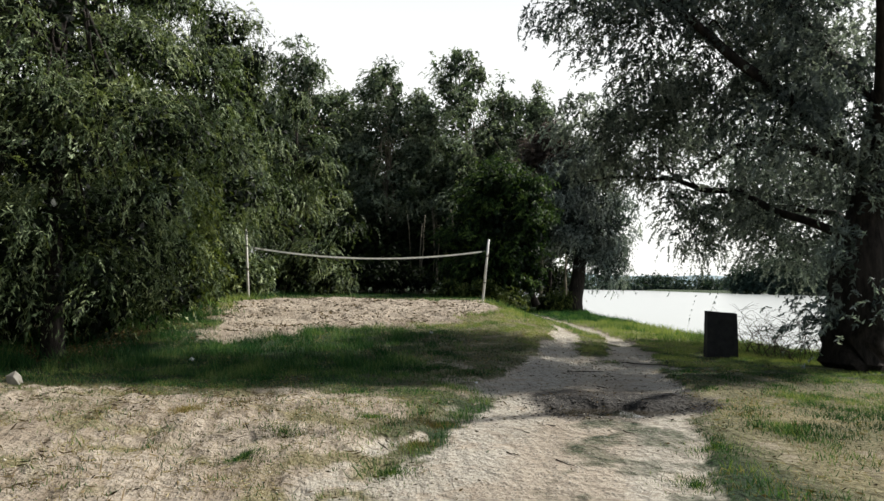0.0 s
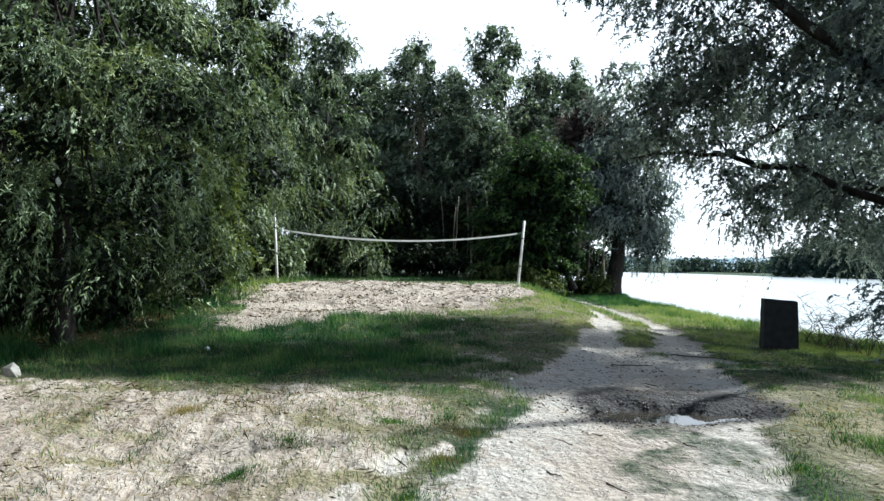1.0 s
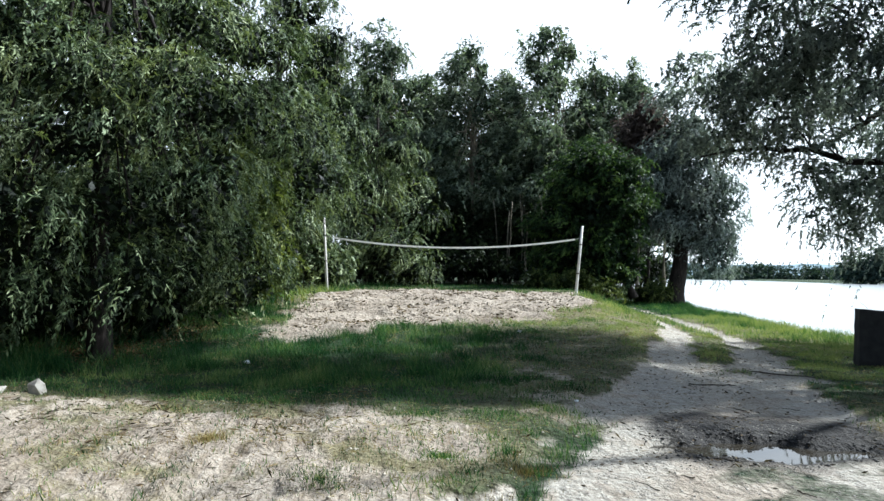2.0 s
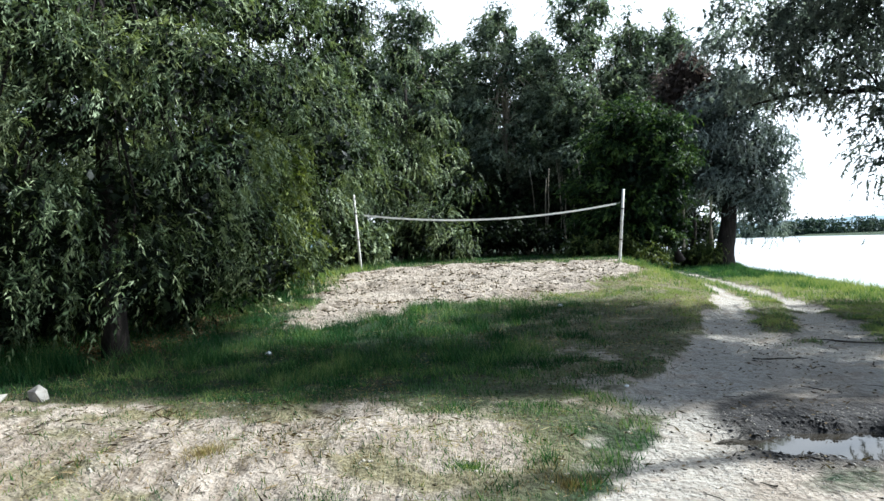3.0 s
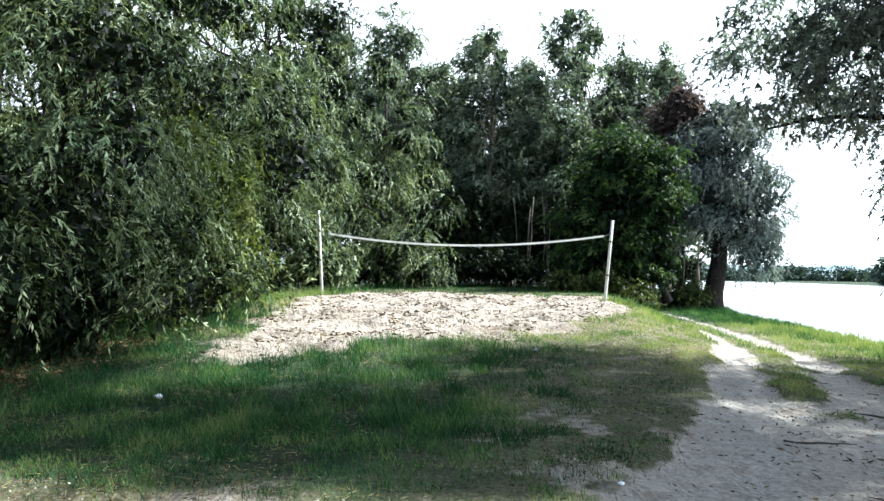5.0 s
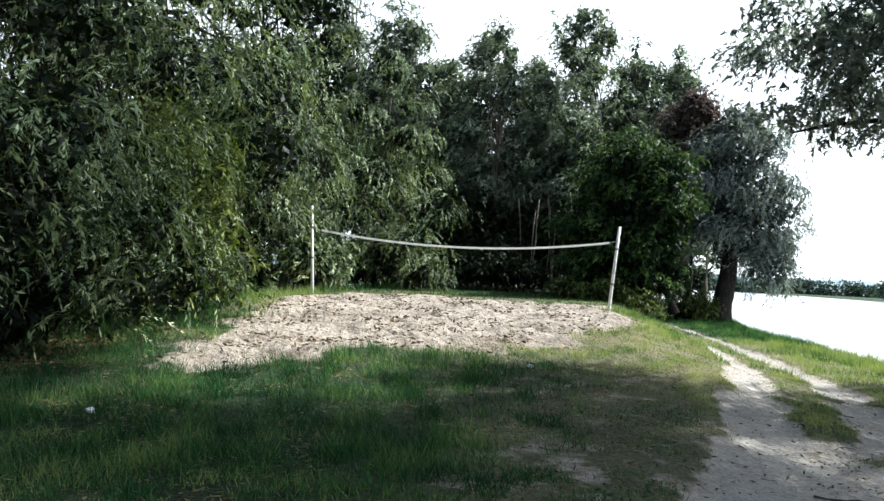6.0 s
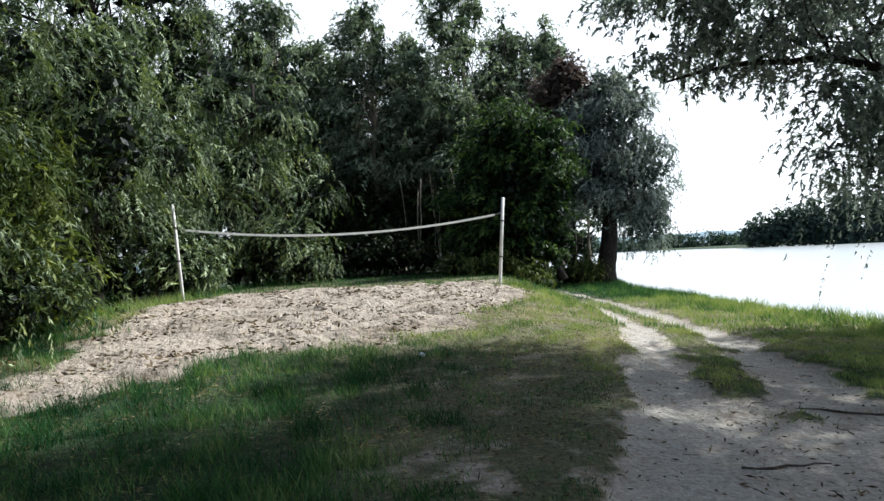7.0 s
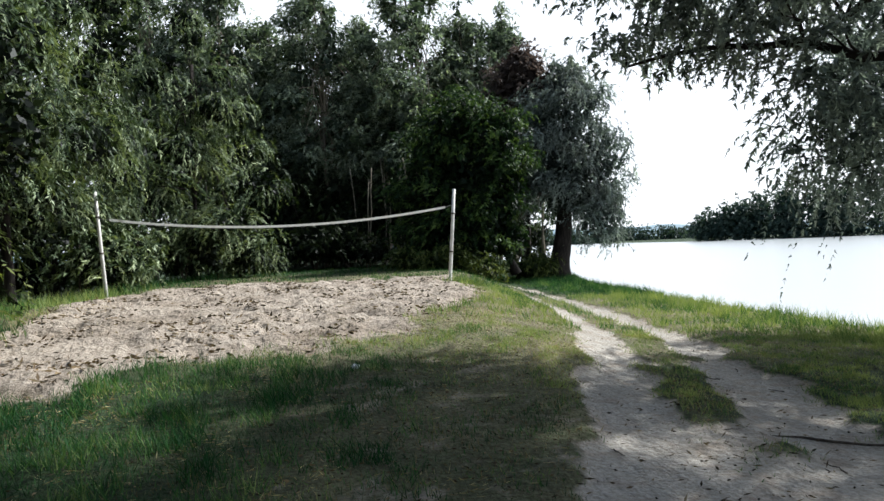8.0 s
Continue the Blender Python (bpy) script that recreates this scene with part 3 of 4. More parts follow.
SECOND = ((-15.5, 11.5, 14.5), (-15.2, 16.5, 15.5), (-15.5, 22, 15), (-15.5, 28, 15.5), (-15, 34.5, 16.5), (-14, 41.5, 17), (-20.5, 14, 15), (-21, 21, 15))
for i, (x, y, h) in enumerate(SECOND):
    rng = np.random.RandomState(140 + i)
    tree("willow_tree", x, y, -0.7, left_lobes(h, rng, 3.3), LEAF_WILLOW, BARK, "tall leafy willow standing deeper in the wood", "trees along the clearing", 240 + i,
         trunk=((0, 0, 0), (0.1, 0.1, h * 0.8)), radius=0.2, clusters=130, per=10, nl=10, spray=0.8, droop=0.7, leaf=0.2, spread=0.5, fill=3500, blade=True)


def back_lobes(h, rng, w=5.0):
    """A tall full crown on a bare stem: upright tufts of leaves, ragged and blown at its top."""
    out = []
    n = 46
    for k in range(n):
        f = (k + rng.rand()) / n
        R = w * 0.5 * (0.8 + 0.2 * math.sin(math.pi * min(1, 0.2 + f))) * (1 - f ** 2.6) ** 0.6
        a = 2.4 * k + rng.rand()
        q = R * (0.4 + 0.75 * rng.rand())
        r = (0.42 + 0.22 * R) * (0.8 + 0.4 * rng.rand())
        out.append((q * math.cos(a) - 0.5 * f ** 3, q * math.sin(a), h * (0.26 + 0.68 * f) - 0.12 * q, r, r, r * 1.15))
    for k in range(9):
        u = rng.rand() * 1.6 - 0.8
        out.append((0.36 * w * u - 0.4, 0.8 * rng.normal(), h - 0.9 - 2.6 * abs(u) + 0.4 * rng.normal(), 0.4, 0.4, 0.9))
    return out


BACK = ((-13.5, 50, 18.6, 6.6), (-9.5, 50, 18.9, 6.4), (-6.6, 53, 16.6, 6.0), (-3.4, 50, 17.6, 6.2), (-0.5, 53, 16.2, 5.6), (2.4, 50.5, 19.2, 7.2), (6.0, 53, 16.6, 5.8), (8.9, 53.5, 16.4, 3.4), (-11.3, 56, 16.5, 6), (-5.5, 57, 14.5, 6), (0.2, 57, 14.5, 6), (11.4, 56, 12.6, 4), (-15, 60, 15, 6), (-8.5, 63, 14, 6), (-2.2, 63, 14, 6), (4.0, 63, 14, 6), (9.5, 63, 13, 5))
for i, (x, y, h, w) in enumerate(BACK):
    rng = np.random.RandomState(160 + i)
    deep = y > 55
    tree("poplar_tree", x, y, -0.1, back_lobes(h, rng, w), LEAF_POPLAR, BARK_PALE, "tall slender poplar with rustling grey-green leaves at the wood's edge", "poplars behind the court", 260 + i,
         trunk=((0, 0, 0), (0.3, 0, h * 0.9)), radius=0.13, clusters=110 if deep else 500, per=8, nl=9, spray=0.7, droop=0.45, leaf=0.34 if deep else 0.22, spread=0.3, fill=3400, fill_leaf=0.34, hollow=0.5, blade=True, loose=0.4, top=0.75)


# shrubs that close the wood's foot
def shrub(x, y, w, h, seed, leaf_mat=LEAF_WILLOW, leaf=0.2, clusters=60, label="leafy shrub at the wood's foot"):
    rng = np.random.RandomState(seed)
    t = thing("shrub", x, y, float(height(x, y)), label, "shrub", "undergrowth shrubs")
    for q in range(4):
        bm = bmesh.new()
        e = ((rng.rand() - 0.5) * w, (rng.rand() - 0.5) * w, h * 0.8)
        tube(bm, curve_points((0, 0, -0.1), e, 0.1, 0.04, rng, 5), [0.03, 0.025, 0.02, 0.014, 0.008], 5)
        part("stem", bm, TWIG, t)
    lobes = [((rng.rand() - 0.5) * w, (rng.rand() - 0.5) * w * 0.7, h * (0.3 + 0.45 * rng.rand()), w * 0.42, w * 0.4, h * 0.32) for q in range(4)]
    part("foliage", crown_mesh("foliage", lobes, rng, clusters=clusters, per=8, nl=9, spray=0.4, droop=0.45, leaf=leaf, spread=0.3, fill=700, hollow=0.3, fill_leaf=0.3, blade=True), leaf_mat, t)
    return t


rng = np.random.RandomState(21)
for i in range(13):
    x = -10.5 + 1.25 * i + 0.4 * rng.normal()
    if -1.4 < x < 2.2:
        continue
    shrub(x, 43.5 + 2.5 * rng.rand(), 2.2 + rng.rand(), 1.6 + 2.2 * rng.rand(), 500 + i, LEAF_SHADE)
# rows further back paint the wood's dark depth with the same near-black leaves
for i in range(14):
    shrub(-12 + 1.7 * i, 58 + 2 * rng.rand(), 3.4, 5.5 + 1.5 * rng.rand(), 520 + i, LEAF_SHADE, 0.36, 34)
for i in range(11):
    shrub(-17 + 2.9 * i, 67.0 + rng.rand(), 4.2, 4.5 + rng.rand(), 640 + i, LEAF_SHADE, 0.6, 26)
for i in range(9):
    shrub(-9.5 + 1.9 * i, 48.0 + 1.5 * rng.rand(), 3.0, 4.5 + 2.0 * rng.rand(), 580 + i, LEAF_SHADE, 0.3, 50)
for i, (x, y, h) in enumerate(((-9.4, 30.4, 2.2), (-8.6, 33.5, 2.4), (-8.0, 36.5, 2.6), (-6.4, 39.5, 2.0), (-12.4, 27.5, 3.0), (-12.6, 23, 3.2), (-12.8, 18, 3.2), (-12.5, 13, 3.0))):
    shrub(x, y, 2.2, h, 540 + i, LEAF_WILLOW, 0.17, 90)
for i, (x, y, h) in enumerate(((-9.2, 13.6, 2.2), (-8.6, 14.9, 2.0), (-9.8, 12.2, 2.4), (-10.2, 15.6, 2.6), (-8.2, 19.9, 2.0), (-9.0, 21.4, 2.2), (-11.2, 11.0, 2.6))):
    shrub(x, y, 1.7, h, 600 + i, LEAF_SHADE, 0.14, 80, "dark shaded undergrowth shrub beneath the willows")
for i, (x, y, h) in enumerate(((3.0, 37.6, 0.9), (4.4, 37.8, 0.8), (7.6, 42.5, 1.1), (8.4, 43.5, 1.2), (1.6, 38.6, 0.7))):
    shrub(x, y, 1.5, h, 560 + i, LEAF_YELLOW, 0.14, 60, "low bright-green shrub in the light under the trees")
# a smaller yellow-green tree among the willows
tree("box_elder_tree", -7.7, 18.9, -0.55, ((0.3, 0, 3.0, 0.9, 1.1, 0.8), (0.7, -0.3, 2.1, 0.8, 0.9, 0.6), (0.0, -0.4, 4.1, 0.9, 1.0, 0.7), (0.2, 0.3, 1.3, 0.9, 0.9, 0.6)), LEAF_YELLOW, BARK, "small yellow-green leafy tree among the willows", "", 410,
     trunk=((0, 0, 0), (0.2, 0, 3.6)), radius=0.08, limb_r=0.03, clusters=90, per=13, nl=14, spray=0.6, droop=0.6, leaf=0.15, spread=0.3)


# slim bare stems in the wood's shade
def slim_stem(x, y, h, r, seed):
    rng = np.random.RandomState(seed)
    bm = bmesh.new()
    tube(bm, curve_points((0, 0, -0.2), (rng.normal() * 0.3, 0, h), 0, 0.03, rng, 6), [r * (1 - 0.08 * k) for k in range(6)], 6)
    ob = part("young_tree_stem", bm, BARK_PALE)
    ob.matrix_basis = pose(x, y, float(height(x, y)))
    return tagged(ob, "slim pale bare young tree stem in the wood", "tree stem", "slim stems in the wood")


rng = np.random.RandomState(9)
for i in range(16):
    slim_stem(-1.2 + 3.6 * rng.rand(), 44 + 4 * rng.rand(), 4.5 + 2 * rng.rand(), 0.035 + 0.02 * rng.rand(), 300 + i)

# dense dark bush-like tree by the post
tree("locust_tree", 5.4, 40.0, -0.2, ((-2.6, 0, 5.4, 1.7, 1.8, 1.7), (-3.4, -0.2, 3.4, 1.5, 1.8, 1.7), (-1.4, -0.4, 6.8, 1.9, 1.8, 1.5), (-3.0, 0, 1.9, 1.6, 1.6, 1.3), (0.0, -0.2, 6.2, 1.7, 1.8, 1.6), (0.6, 0, 4.4, 1.4, 1.8, 1.9), (-1.4, -0.9, 4.4, 1.9, 1.4, 1.8), (-0.4, 0, 2.6, 1.9, 1.8, 1.5), (-1.6, -0.4, 2.2, 1.9, 1.8, 1.5), (-3.0, -0.5, 1.0, 1.3, 1.2, 0.9), (-1.4, -0.7, 1.0, 1.4, 1.2, 0.9), (0.5, -0.5, 1.3, 1.2, 1.2, 1.0)),
     LEAF_DARK, BARK, "dense round dark-green tree beside the court post", "", 400, trunk=((0.9, 0, 0), (-0.6, 0, 4.5)), radius=0.2,
     clusters=480, per=10, nl=14, spray=0.55, droop=0.4, leaf=0.16, spread=0.25, fill=6000, fill_leaf=0.32, blade=True, hollow=0.7, top=0.8)
# reddish tree behind it
tree("plum_tree", 8.2, 46.0, -0.4, ((0, 0, 11.0, 1.5, 1.4, 1.6), (-0.7, 0, 9.7, 1.3, 1.3, 1.4), (0.8, 0, 9.4, 1.4, 1.3, 1.6), (0, 0, 7.0, 1.9, 1.6, 2.0), (-0.5, 0, 5, 1.9, 1.6, 2.2)),
     LEAF_RED, BARK, "dull reddish-brown leafed tree behind the bush", "", 401, trunk=((0, 0, 0), (0, 0, 7.5)), radius=0.2,
     clusters=190, per=12, nl=11, spray=0.5, droop=0.4, leaf=0.18, spread=0.3, fill=3500, blade=True)
# leaning willow on the bank
tree("leaning_willow_tree", 9.4, 44.5, -1.0, ((1.0, 0, 9.2, 2.3, 2.2, 2.2), (-0.6, 0, 7.0, 2.2, 2.0, 2.6), (2.4, 0, 6.2, 1.9, 2.0, 3.0), (0.6, 0, 5.0, 2.2, 2.0, 2.4), (2.5, 0, 3.4, 1.5, 1.8, 1.9), (0.8, 0.3, 11, 1.3, 1.3, 1.3)),
     LEAF_GREY, BARK, "grey-green willow with a thick leaning trunk on the river bank", "", 402, trunk=((0, 0, 0), (1.0, 0, 6.5)), radius=0.62, limb_r=0.16,
     clusters=380, per=12, nl=13, spray=0.75, droop=0.6, leaf=0.17, spread=0.3, fill=3600, fill_leaf=0.3, blade=True)


# ---- the great willow over the track ----
def great_willow():
    rng = np.random.RandomState(77)
    bx, by = 8.5, 13.4
    bz = float(height(bx, by))
    t = thing("great_willow_tree", bx, by, bz, "old broad willow with a thick dark trunk leaning over the bank", "tree")
    bm = bmesh.new()
    tube(bm, [(0, 0, -0.8), (-0.04, 0, 0.15), (0.02, 0.03, 0.6), (0.1, 0, 1.1), (0.05, 0.05, 1.7), (0.24, 0.1, 2.4), (0.36, 0.12, 3.1), (0.62, 0.2, 4.0), (0.78, 0.35, 5.0), (1.05, 0.4, 6.2), (1.2, 0.6, 8.5)], [0.8, 0.7, 0.6, 0.63, 0.54, 0.58, 0.43, 0.38, 0.3, 0.24, 0.12], 16)
    for v in bm.verts:
        c = v.co
        v.co = c + Vector((c.x, c.y, 0)) * 0.35 * noise.noise(Vector((3.5 * math.atan2(c.y, c.x), 0.8 * c.z, 4))) * max(0.3, 1 - c.z / 6)
    part("trunk", bm, BARK, t)
    tips = (((0.2, 0, 2.6), (-1.9, 3.2, 4.15), (-4.4, 5.2, 4.6), 0.105), ((0.5, 0.1, 4.0), (-2.6, 1.4, 7.6), (-5.2, 2.2, 9.6), 0.16), ((0.6, 0.1, 4.4), (-0.6, -1.8, 7.5), (-2.6, -2.6, 9.8), 0.14),
            ((0.6, 0.2, 4.0), (0.3, 4.0, 5.6), (-0.6, 7.0, 5.2), 0.16), ((0.6, 0.2, 4.2), (3.4, 2.0, 7.0), (5.0, 3.5, 8.5), 0.14), ((0.9, 0.3, 5.5), (-1.5, 2.5, 10.0), (-3.2, 3.5, 12.5), 0.12), ((0.25, 0, 2.6), (1.6, 2.8, 3.4), (1.4, 6.2, 3.6), 0.13))
    for a, b, c, r in tips:
        bm = bmesh.new()
        p1 = curve_points(a, b, 0.2, 0.06, rng, 5)
        p2 = curve_points(b, c, 0.25, 0.08, rng, 6)
        pts = p1 + p2[1:]
        tube(bm, pts, [r * (1 - 0.088 * k) for k in range(len(pts))], 8)
        for q in range(7):
            k = rng.randint(3, len(pts))
            e = np.array(pts[k]) + np.abs(rng.normal(size=3)) * (0, 0, 0.6) + rng.normal(size=3) * (0.9, 0.9, 0.1)
            tube(bm, curve_points(pts[k], tuple(e), 0.15, 0.05, rng, 5), [r * 0.22 * (1 - 0.2 * i) for i in range(5)], 5)
        part("limb", bm, BARK, t)
    # the highest lobes, out of view, are added to throw shade further left
    lobes = ((-4.2, 4.5, 6.1, 1.4, 1.3, 1.0), (-2.2, 4.0, 6.4, 1.8, 1.8, 1.3), (-5.0, 0.9, 9.0, 1.9, 1.7, 1.4), (-3.2, 1.5, 7.8, 2.0, 2.0, 1.5), (-2.6, 0.9, 9.8, 1.8, 1.8, 1.5), (-0.6, 0.5, 8.4, 1.7, 1.6, 1.5),
             (0.4, 5.0, 5.4, 1.8, 1.6, 1.5), (2.0, 5.8, 3.8, 1.8, 1.6, 1.7), (4.6, 3.2, 8.4, 2.2, 2.2, 1.8), (-3.2, 1.8, 11.6, 2.4, 1.9, 1.6), (0.6, 2.2, 11.2, 2.4, 2.2, 1.7), (1.5, 4.0, 7.5, 1.8, 1.8, 1.7), (-1.0, 1.5, 9.2, 2.2, 2.2, 1.7),
             (-0.8, 2.4, 13.2, 2.2, 1.9, 1.5), (3.2, 7.5, 5.0, 2.0, 2.0, 2.2), (3.0, 4.8, 4.0, 1.6, 1.8, 1.8), (1.4, 6.6, 3.4, 1.2, 1.4, 1.0), (-1.0, -0.5, 4.9, 1.3, 1.1, 1.1), (-0.4, -0.7, 6.4, 1.4, 1.2, 1.3), (-3.2, 3.6, 5.6, 1.2, 1.2, 0.8), (-4.5, 2.3, 13.4, 2.5, 1.9, 1.6), (-1.4, 0.5, 5.9, 1.5, 1.3, 0.9), (0.2, 1.2, 7.4, 1.8, 1.6, 1.3), (-2.0, 2.4, 6.4, 1.5, 1.4, 0.9), (-2.8, 3.4, 4.8, 0.9, 0.8, 0.5), (-3.8, 4.1, 5.0, 0.8, 0.7, 0.5), (2.6, 6.4, 2.8, 1.3, 1.4, 1.1), (-0.1, -0.9, 3.7, 0.7, 0.6, 0.8), (0.2, -0.8, 5.0, 0.9, 0.7, 0.8), (-4.9, 4.5, 13.6, 2.4, 2.0, 1.5), (-0.6, -0.8, 2.3, 0.5, 0.45, 0.6), (-0.9, -0.4, 1.0, 0.45, 0.4, 0.5), (0.5, -0.9, 1.4, 0.5, 0.4, 0.7), (-4.3, 5.0, 4.9, 0.7, 0.6, 0.45), (-1.6, 4.4, 3.3, 0.9, 0.9, 0.8), (-0.7, 4.6, 3.5, 1.0, 0.9, 0.8), (0.2, 4.6, 3.6, 0.8, 0.8, 0.7), (-0.9, 1.5, 3.3, 0.6, 0.6, 0.4), (-1.7, 2.3, 3.7, 0.6, 0.6, 0.4), (-2.3, 3.0, 4.0, 0.6, 0.6, 0.4))
    lobes = [(a, b + 0.2 * max(0, c - 2), c, d, e, f) for a, b, c, d, e, f in lobes]
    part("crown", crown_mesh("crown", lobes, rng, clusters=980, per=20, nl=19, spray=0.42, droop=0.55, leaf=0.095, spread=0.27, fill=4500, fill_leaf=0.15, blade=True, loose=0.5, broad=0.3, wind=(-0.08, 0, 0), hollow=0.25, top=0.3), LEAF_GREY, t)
    strands = ((0.6, 6.6, 3.0, 1.3, 1.2, 0.9), (2.0, 5.8, 2.6, 1.3, 1.2, 1.0), (-1.8, 5.2, 5.2, 2.0, 0.9, 0.3))
    part("hanging_foliage", crown_mesh("hanging_foliage", strands, rng, clusters=30, per=4, nl=30, spray=1.1, droop=0.9, leaf=0.09, spread=0.2, blade=True, wind=(-0.1, 0, 0)), LEAF_GREY, t)
    return t


great_willow()


# an unseen wood added behind the camera, which holds back the sky's fill light
def unseen_wood():
    rng = np.random.RandomState(58)
    lobes = []
    for k in range(60):
        f = k / 59
        x, y = (-13 + 1.5 * rng.normal(), 8 - 26 * f * 2) if f < 0.4 else (-14 + 30 * (f - 0.4) / 0.6, -14 + 1.5 * rng.normal())
        y = max(y, -15)
        lobes.append((x, y, 3.0, 2.2, 2.2, 3.2))
        lobes.append((x, y, 8.0, 2.2, 2.2, 4.0))
    me = crown_mesh("woods", lobes, rng, clusters=2600, per=4, nl=4, spray=0.8, droop=0.4, leaf=0.6, spread=0.5, fill=9000, fill_leaf=0.8, hollow=0.3, top=0.2, blade=True)
    return tagged(part("woods", me, LEAF_WILLOW), "unseen willow wood added behind to cut the sky light", "woods", kind="stuff")


unseen_wood()


# ---- far side of the river ----
def far_woods():
    rng = np.random.RandomState(55)
    lobes = []
    for k in range(170):
        x = 124 + 190 * rng.rand()
        y = 271 - (x - 118) * 0.95 + 1 + 10 * rng.rand()
        hh = (18 + 6 * rng.rand()) * min(1, 0.5 + (x - 124) / 50)
        lobes.append((x, y, -1.4 + hh * 0.6, 3.5 + 2 * rng.rand(), 4.0, hh * 0.4))
        lobes.append((x + 2 * rng.normal(), y, -1.4 + hh * 0.35, 4.5, 4.0, hh * 0.3))
        lobes.append((x, y - 3, 0.8, 4.5, 3.0, 3.4))
    for k in range(130):
        x = -20 + 260 * rng.rand()
        hh = 5 + 5 * rng.rand()
        lobes.append((x, 384 + 9 * rng.rand(), -1.4 + hh * 0.5, 5 + 3 * rng.rand(), 4.0, hh * 0.55))
        lobes.append((x, 380.5, 0.0, 6, 2.0, 2.2))
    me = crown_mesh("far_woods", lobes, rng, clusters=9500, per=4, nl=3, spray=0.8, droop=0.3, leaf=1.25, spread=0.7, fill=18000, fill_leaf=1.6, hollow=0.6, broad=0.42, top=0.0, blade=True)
    return tagged(part("far_woods", me, LEAF_FAR_HAZE), "dark green wooded far bank of the river", "woods", kind="stuff")


far_woods()


def hills():
    xs = np.linspace(-1800, 2200, 160)
    top = 14 + 26 * fbm(xs, xs * 0, 0.004, 81)
    rows = [np.stack([xs, xs * 0 + 1700 - 150 * k / 4, (top + 0) * (1 - (k / 4) ** 2) - 3], -1) for k in range(5)]
    V = np.stack(rows)
    n, m = V.shape[:2]
    idx = np.arange(n * m).reshape(n, m)
    faces = np.stack([idx[:-1, :-1], idx[:-1, 1:], idx[1:, 1:], idx[1:, :-1]], -1).reshape(-1, 4)
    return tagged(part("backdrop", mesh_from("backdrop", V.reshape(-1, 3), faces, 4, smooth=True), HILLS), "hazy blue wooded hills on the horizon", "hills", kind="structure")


hills()


# ---- the court ----
def post(x, y, lean, h, bands, label):
    z = float(height(x, y))
    t = thing("volleyball_post", x, y, z, label, "post", "net posts")
    top = (h * math.tan(radians(lean)), 0, h)
    bm = bmesh.new()
    tube(bm, [(0, 0, -0.3), (0, 0, 0), tuple(c * 0.5 for c in top), top], [0.055, 0.055, 0.05, 0.047], 10)
    part("pole", bm, WHITE_PAINT, t)
    for f in bands:
        bm = bmesh.new()
        a, b = [tuple(c * g for c in top) for g in (f - 0.008, f + 0.008)]
        tube(bm, [a, b], [0.062, 0.062], 10)
        part("band", bm, RUST, t, "dark clamp band")
    return t


post(1.99, 27.9, 4.8, 2.84, (0.36, 0.75), "white-painted pole leaning outward on the sand court's edge")
post(-7.7, 27.95, -3.6, 3.0, (0.42, 0.76), "white-painted pole standing among the willow branches")


def net_tape():
    t = thing("volleyball_net_tape", -2.8, 27.75, 2.0, "sagging white net tape stretched between two poles", "net")
    a, b = Vector((-7.44, 27.74, 2.14)) - Vector((-2.8, 27.75, 2.0)), Vector((1.94, 27.78, 2.15)) - Vector((-2.8, 27.75, 2.0))
    n = 36
    sag = 0.36

    def at(s):
        p = a.lerp(b, s)
        p.z -= sag * 4 * s * (1 - s)
        return p

    bm = bmesh.new()
    rows = []
    for k in range(n + 1):
        p = at(k / n)
        w = 0.033
        rows.append([bm.verts.new(p + Vector((0, dy, dz))) for dy, dz in ((-0.006, -w), (0.006, -w), (0.006, w), (-0.006, w))])
    for u, v in zip(rows, rows[1:]):
        for i in range(4):
            bm.faces.new((u[i], u[(i + 1) % 4], v[(i + 1) % 4], v[i]))
    bm.faces.new(rows[0])
    bm.faces.new(rows[-1])
    part("tape", bm, TAPE, t)
    for s0, e in ((0, Vector((-7.84, 27.93, 2.2))), (1, Vector((2.17, 27.88, 2.22)))):
        bm = bmesh.new()
        tube(bm, [at(s0), e - Vector((-2.8, 27.75, 2.0))], [0.008, 0.008], 5)
        part("tie_cord", bm, CORD, t, "thin grey cord")
    return t


net_tape()


# ---- small things ----
def block():
    x, y = 6.5, 15.3
    t = float(height(x, y))
    bm = bmesh.new()
    bmesh.ops.create_cube(bm, size=1)
    bmesh.ops.subdivide_edges(bm, edges=bm.edges[:], cuts=6, use_grid_fill=True)
    for v in bm.verts:
        k = 1 - 0.07 * (v.co.z + 0.5)
        v.co = Vector((v.co.x * 0.7 * k, v.co.y * 0.42 * k, (v.co.z + 0.5) * 1.12 - 0.06))
        v.co += Vector((noise.noise(v.co * 5), noise.noise(v.co * 5 + Vector((9, 0, 0))), noise.noise(v.co * 5 + Vector((0, 9, 0))))) * 0.012
        if v.co.z > 1.0:
            v.co.z -= 0.06 * v.co.x
    ob = part("concrete_block", bm, BLOCK)
    ob.matrix_basis = pose(x, y, t, 0, 0, -12)
    return tagged(ob, "dark upright weathered concrete block at the bank's edge", "block")


block()


def stick(name, x, y, length, r, turn, label, mat=TWIG, group=""):
    rng = np.random.RandomState(int(abs(x * 100 + y * 10)))
    bm = bmesh.new()
    pts = [(-length / 2 + length * k / 6, 0.03 * length * rng.normal(), r * 0.8 + 0.01 * rng.rand()) for k in range(7)]
    tube(bm, pts, [r * (1 - 0.1 * k) for k in range(7)], 6)
    ob = part(name, bm, mat)
    ob.matrix_basis = pose(x, y, float(height(x, y)), 0, 0, turn)
    return tagged(ob, label, "stick", group)


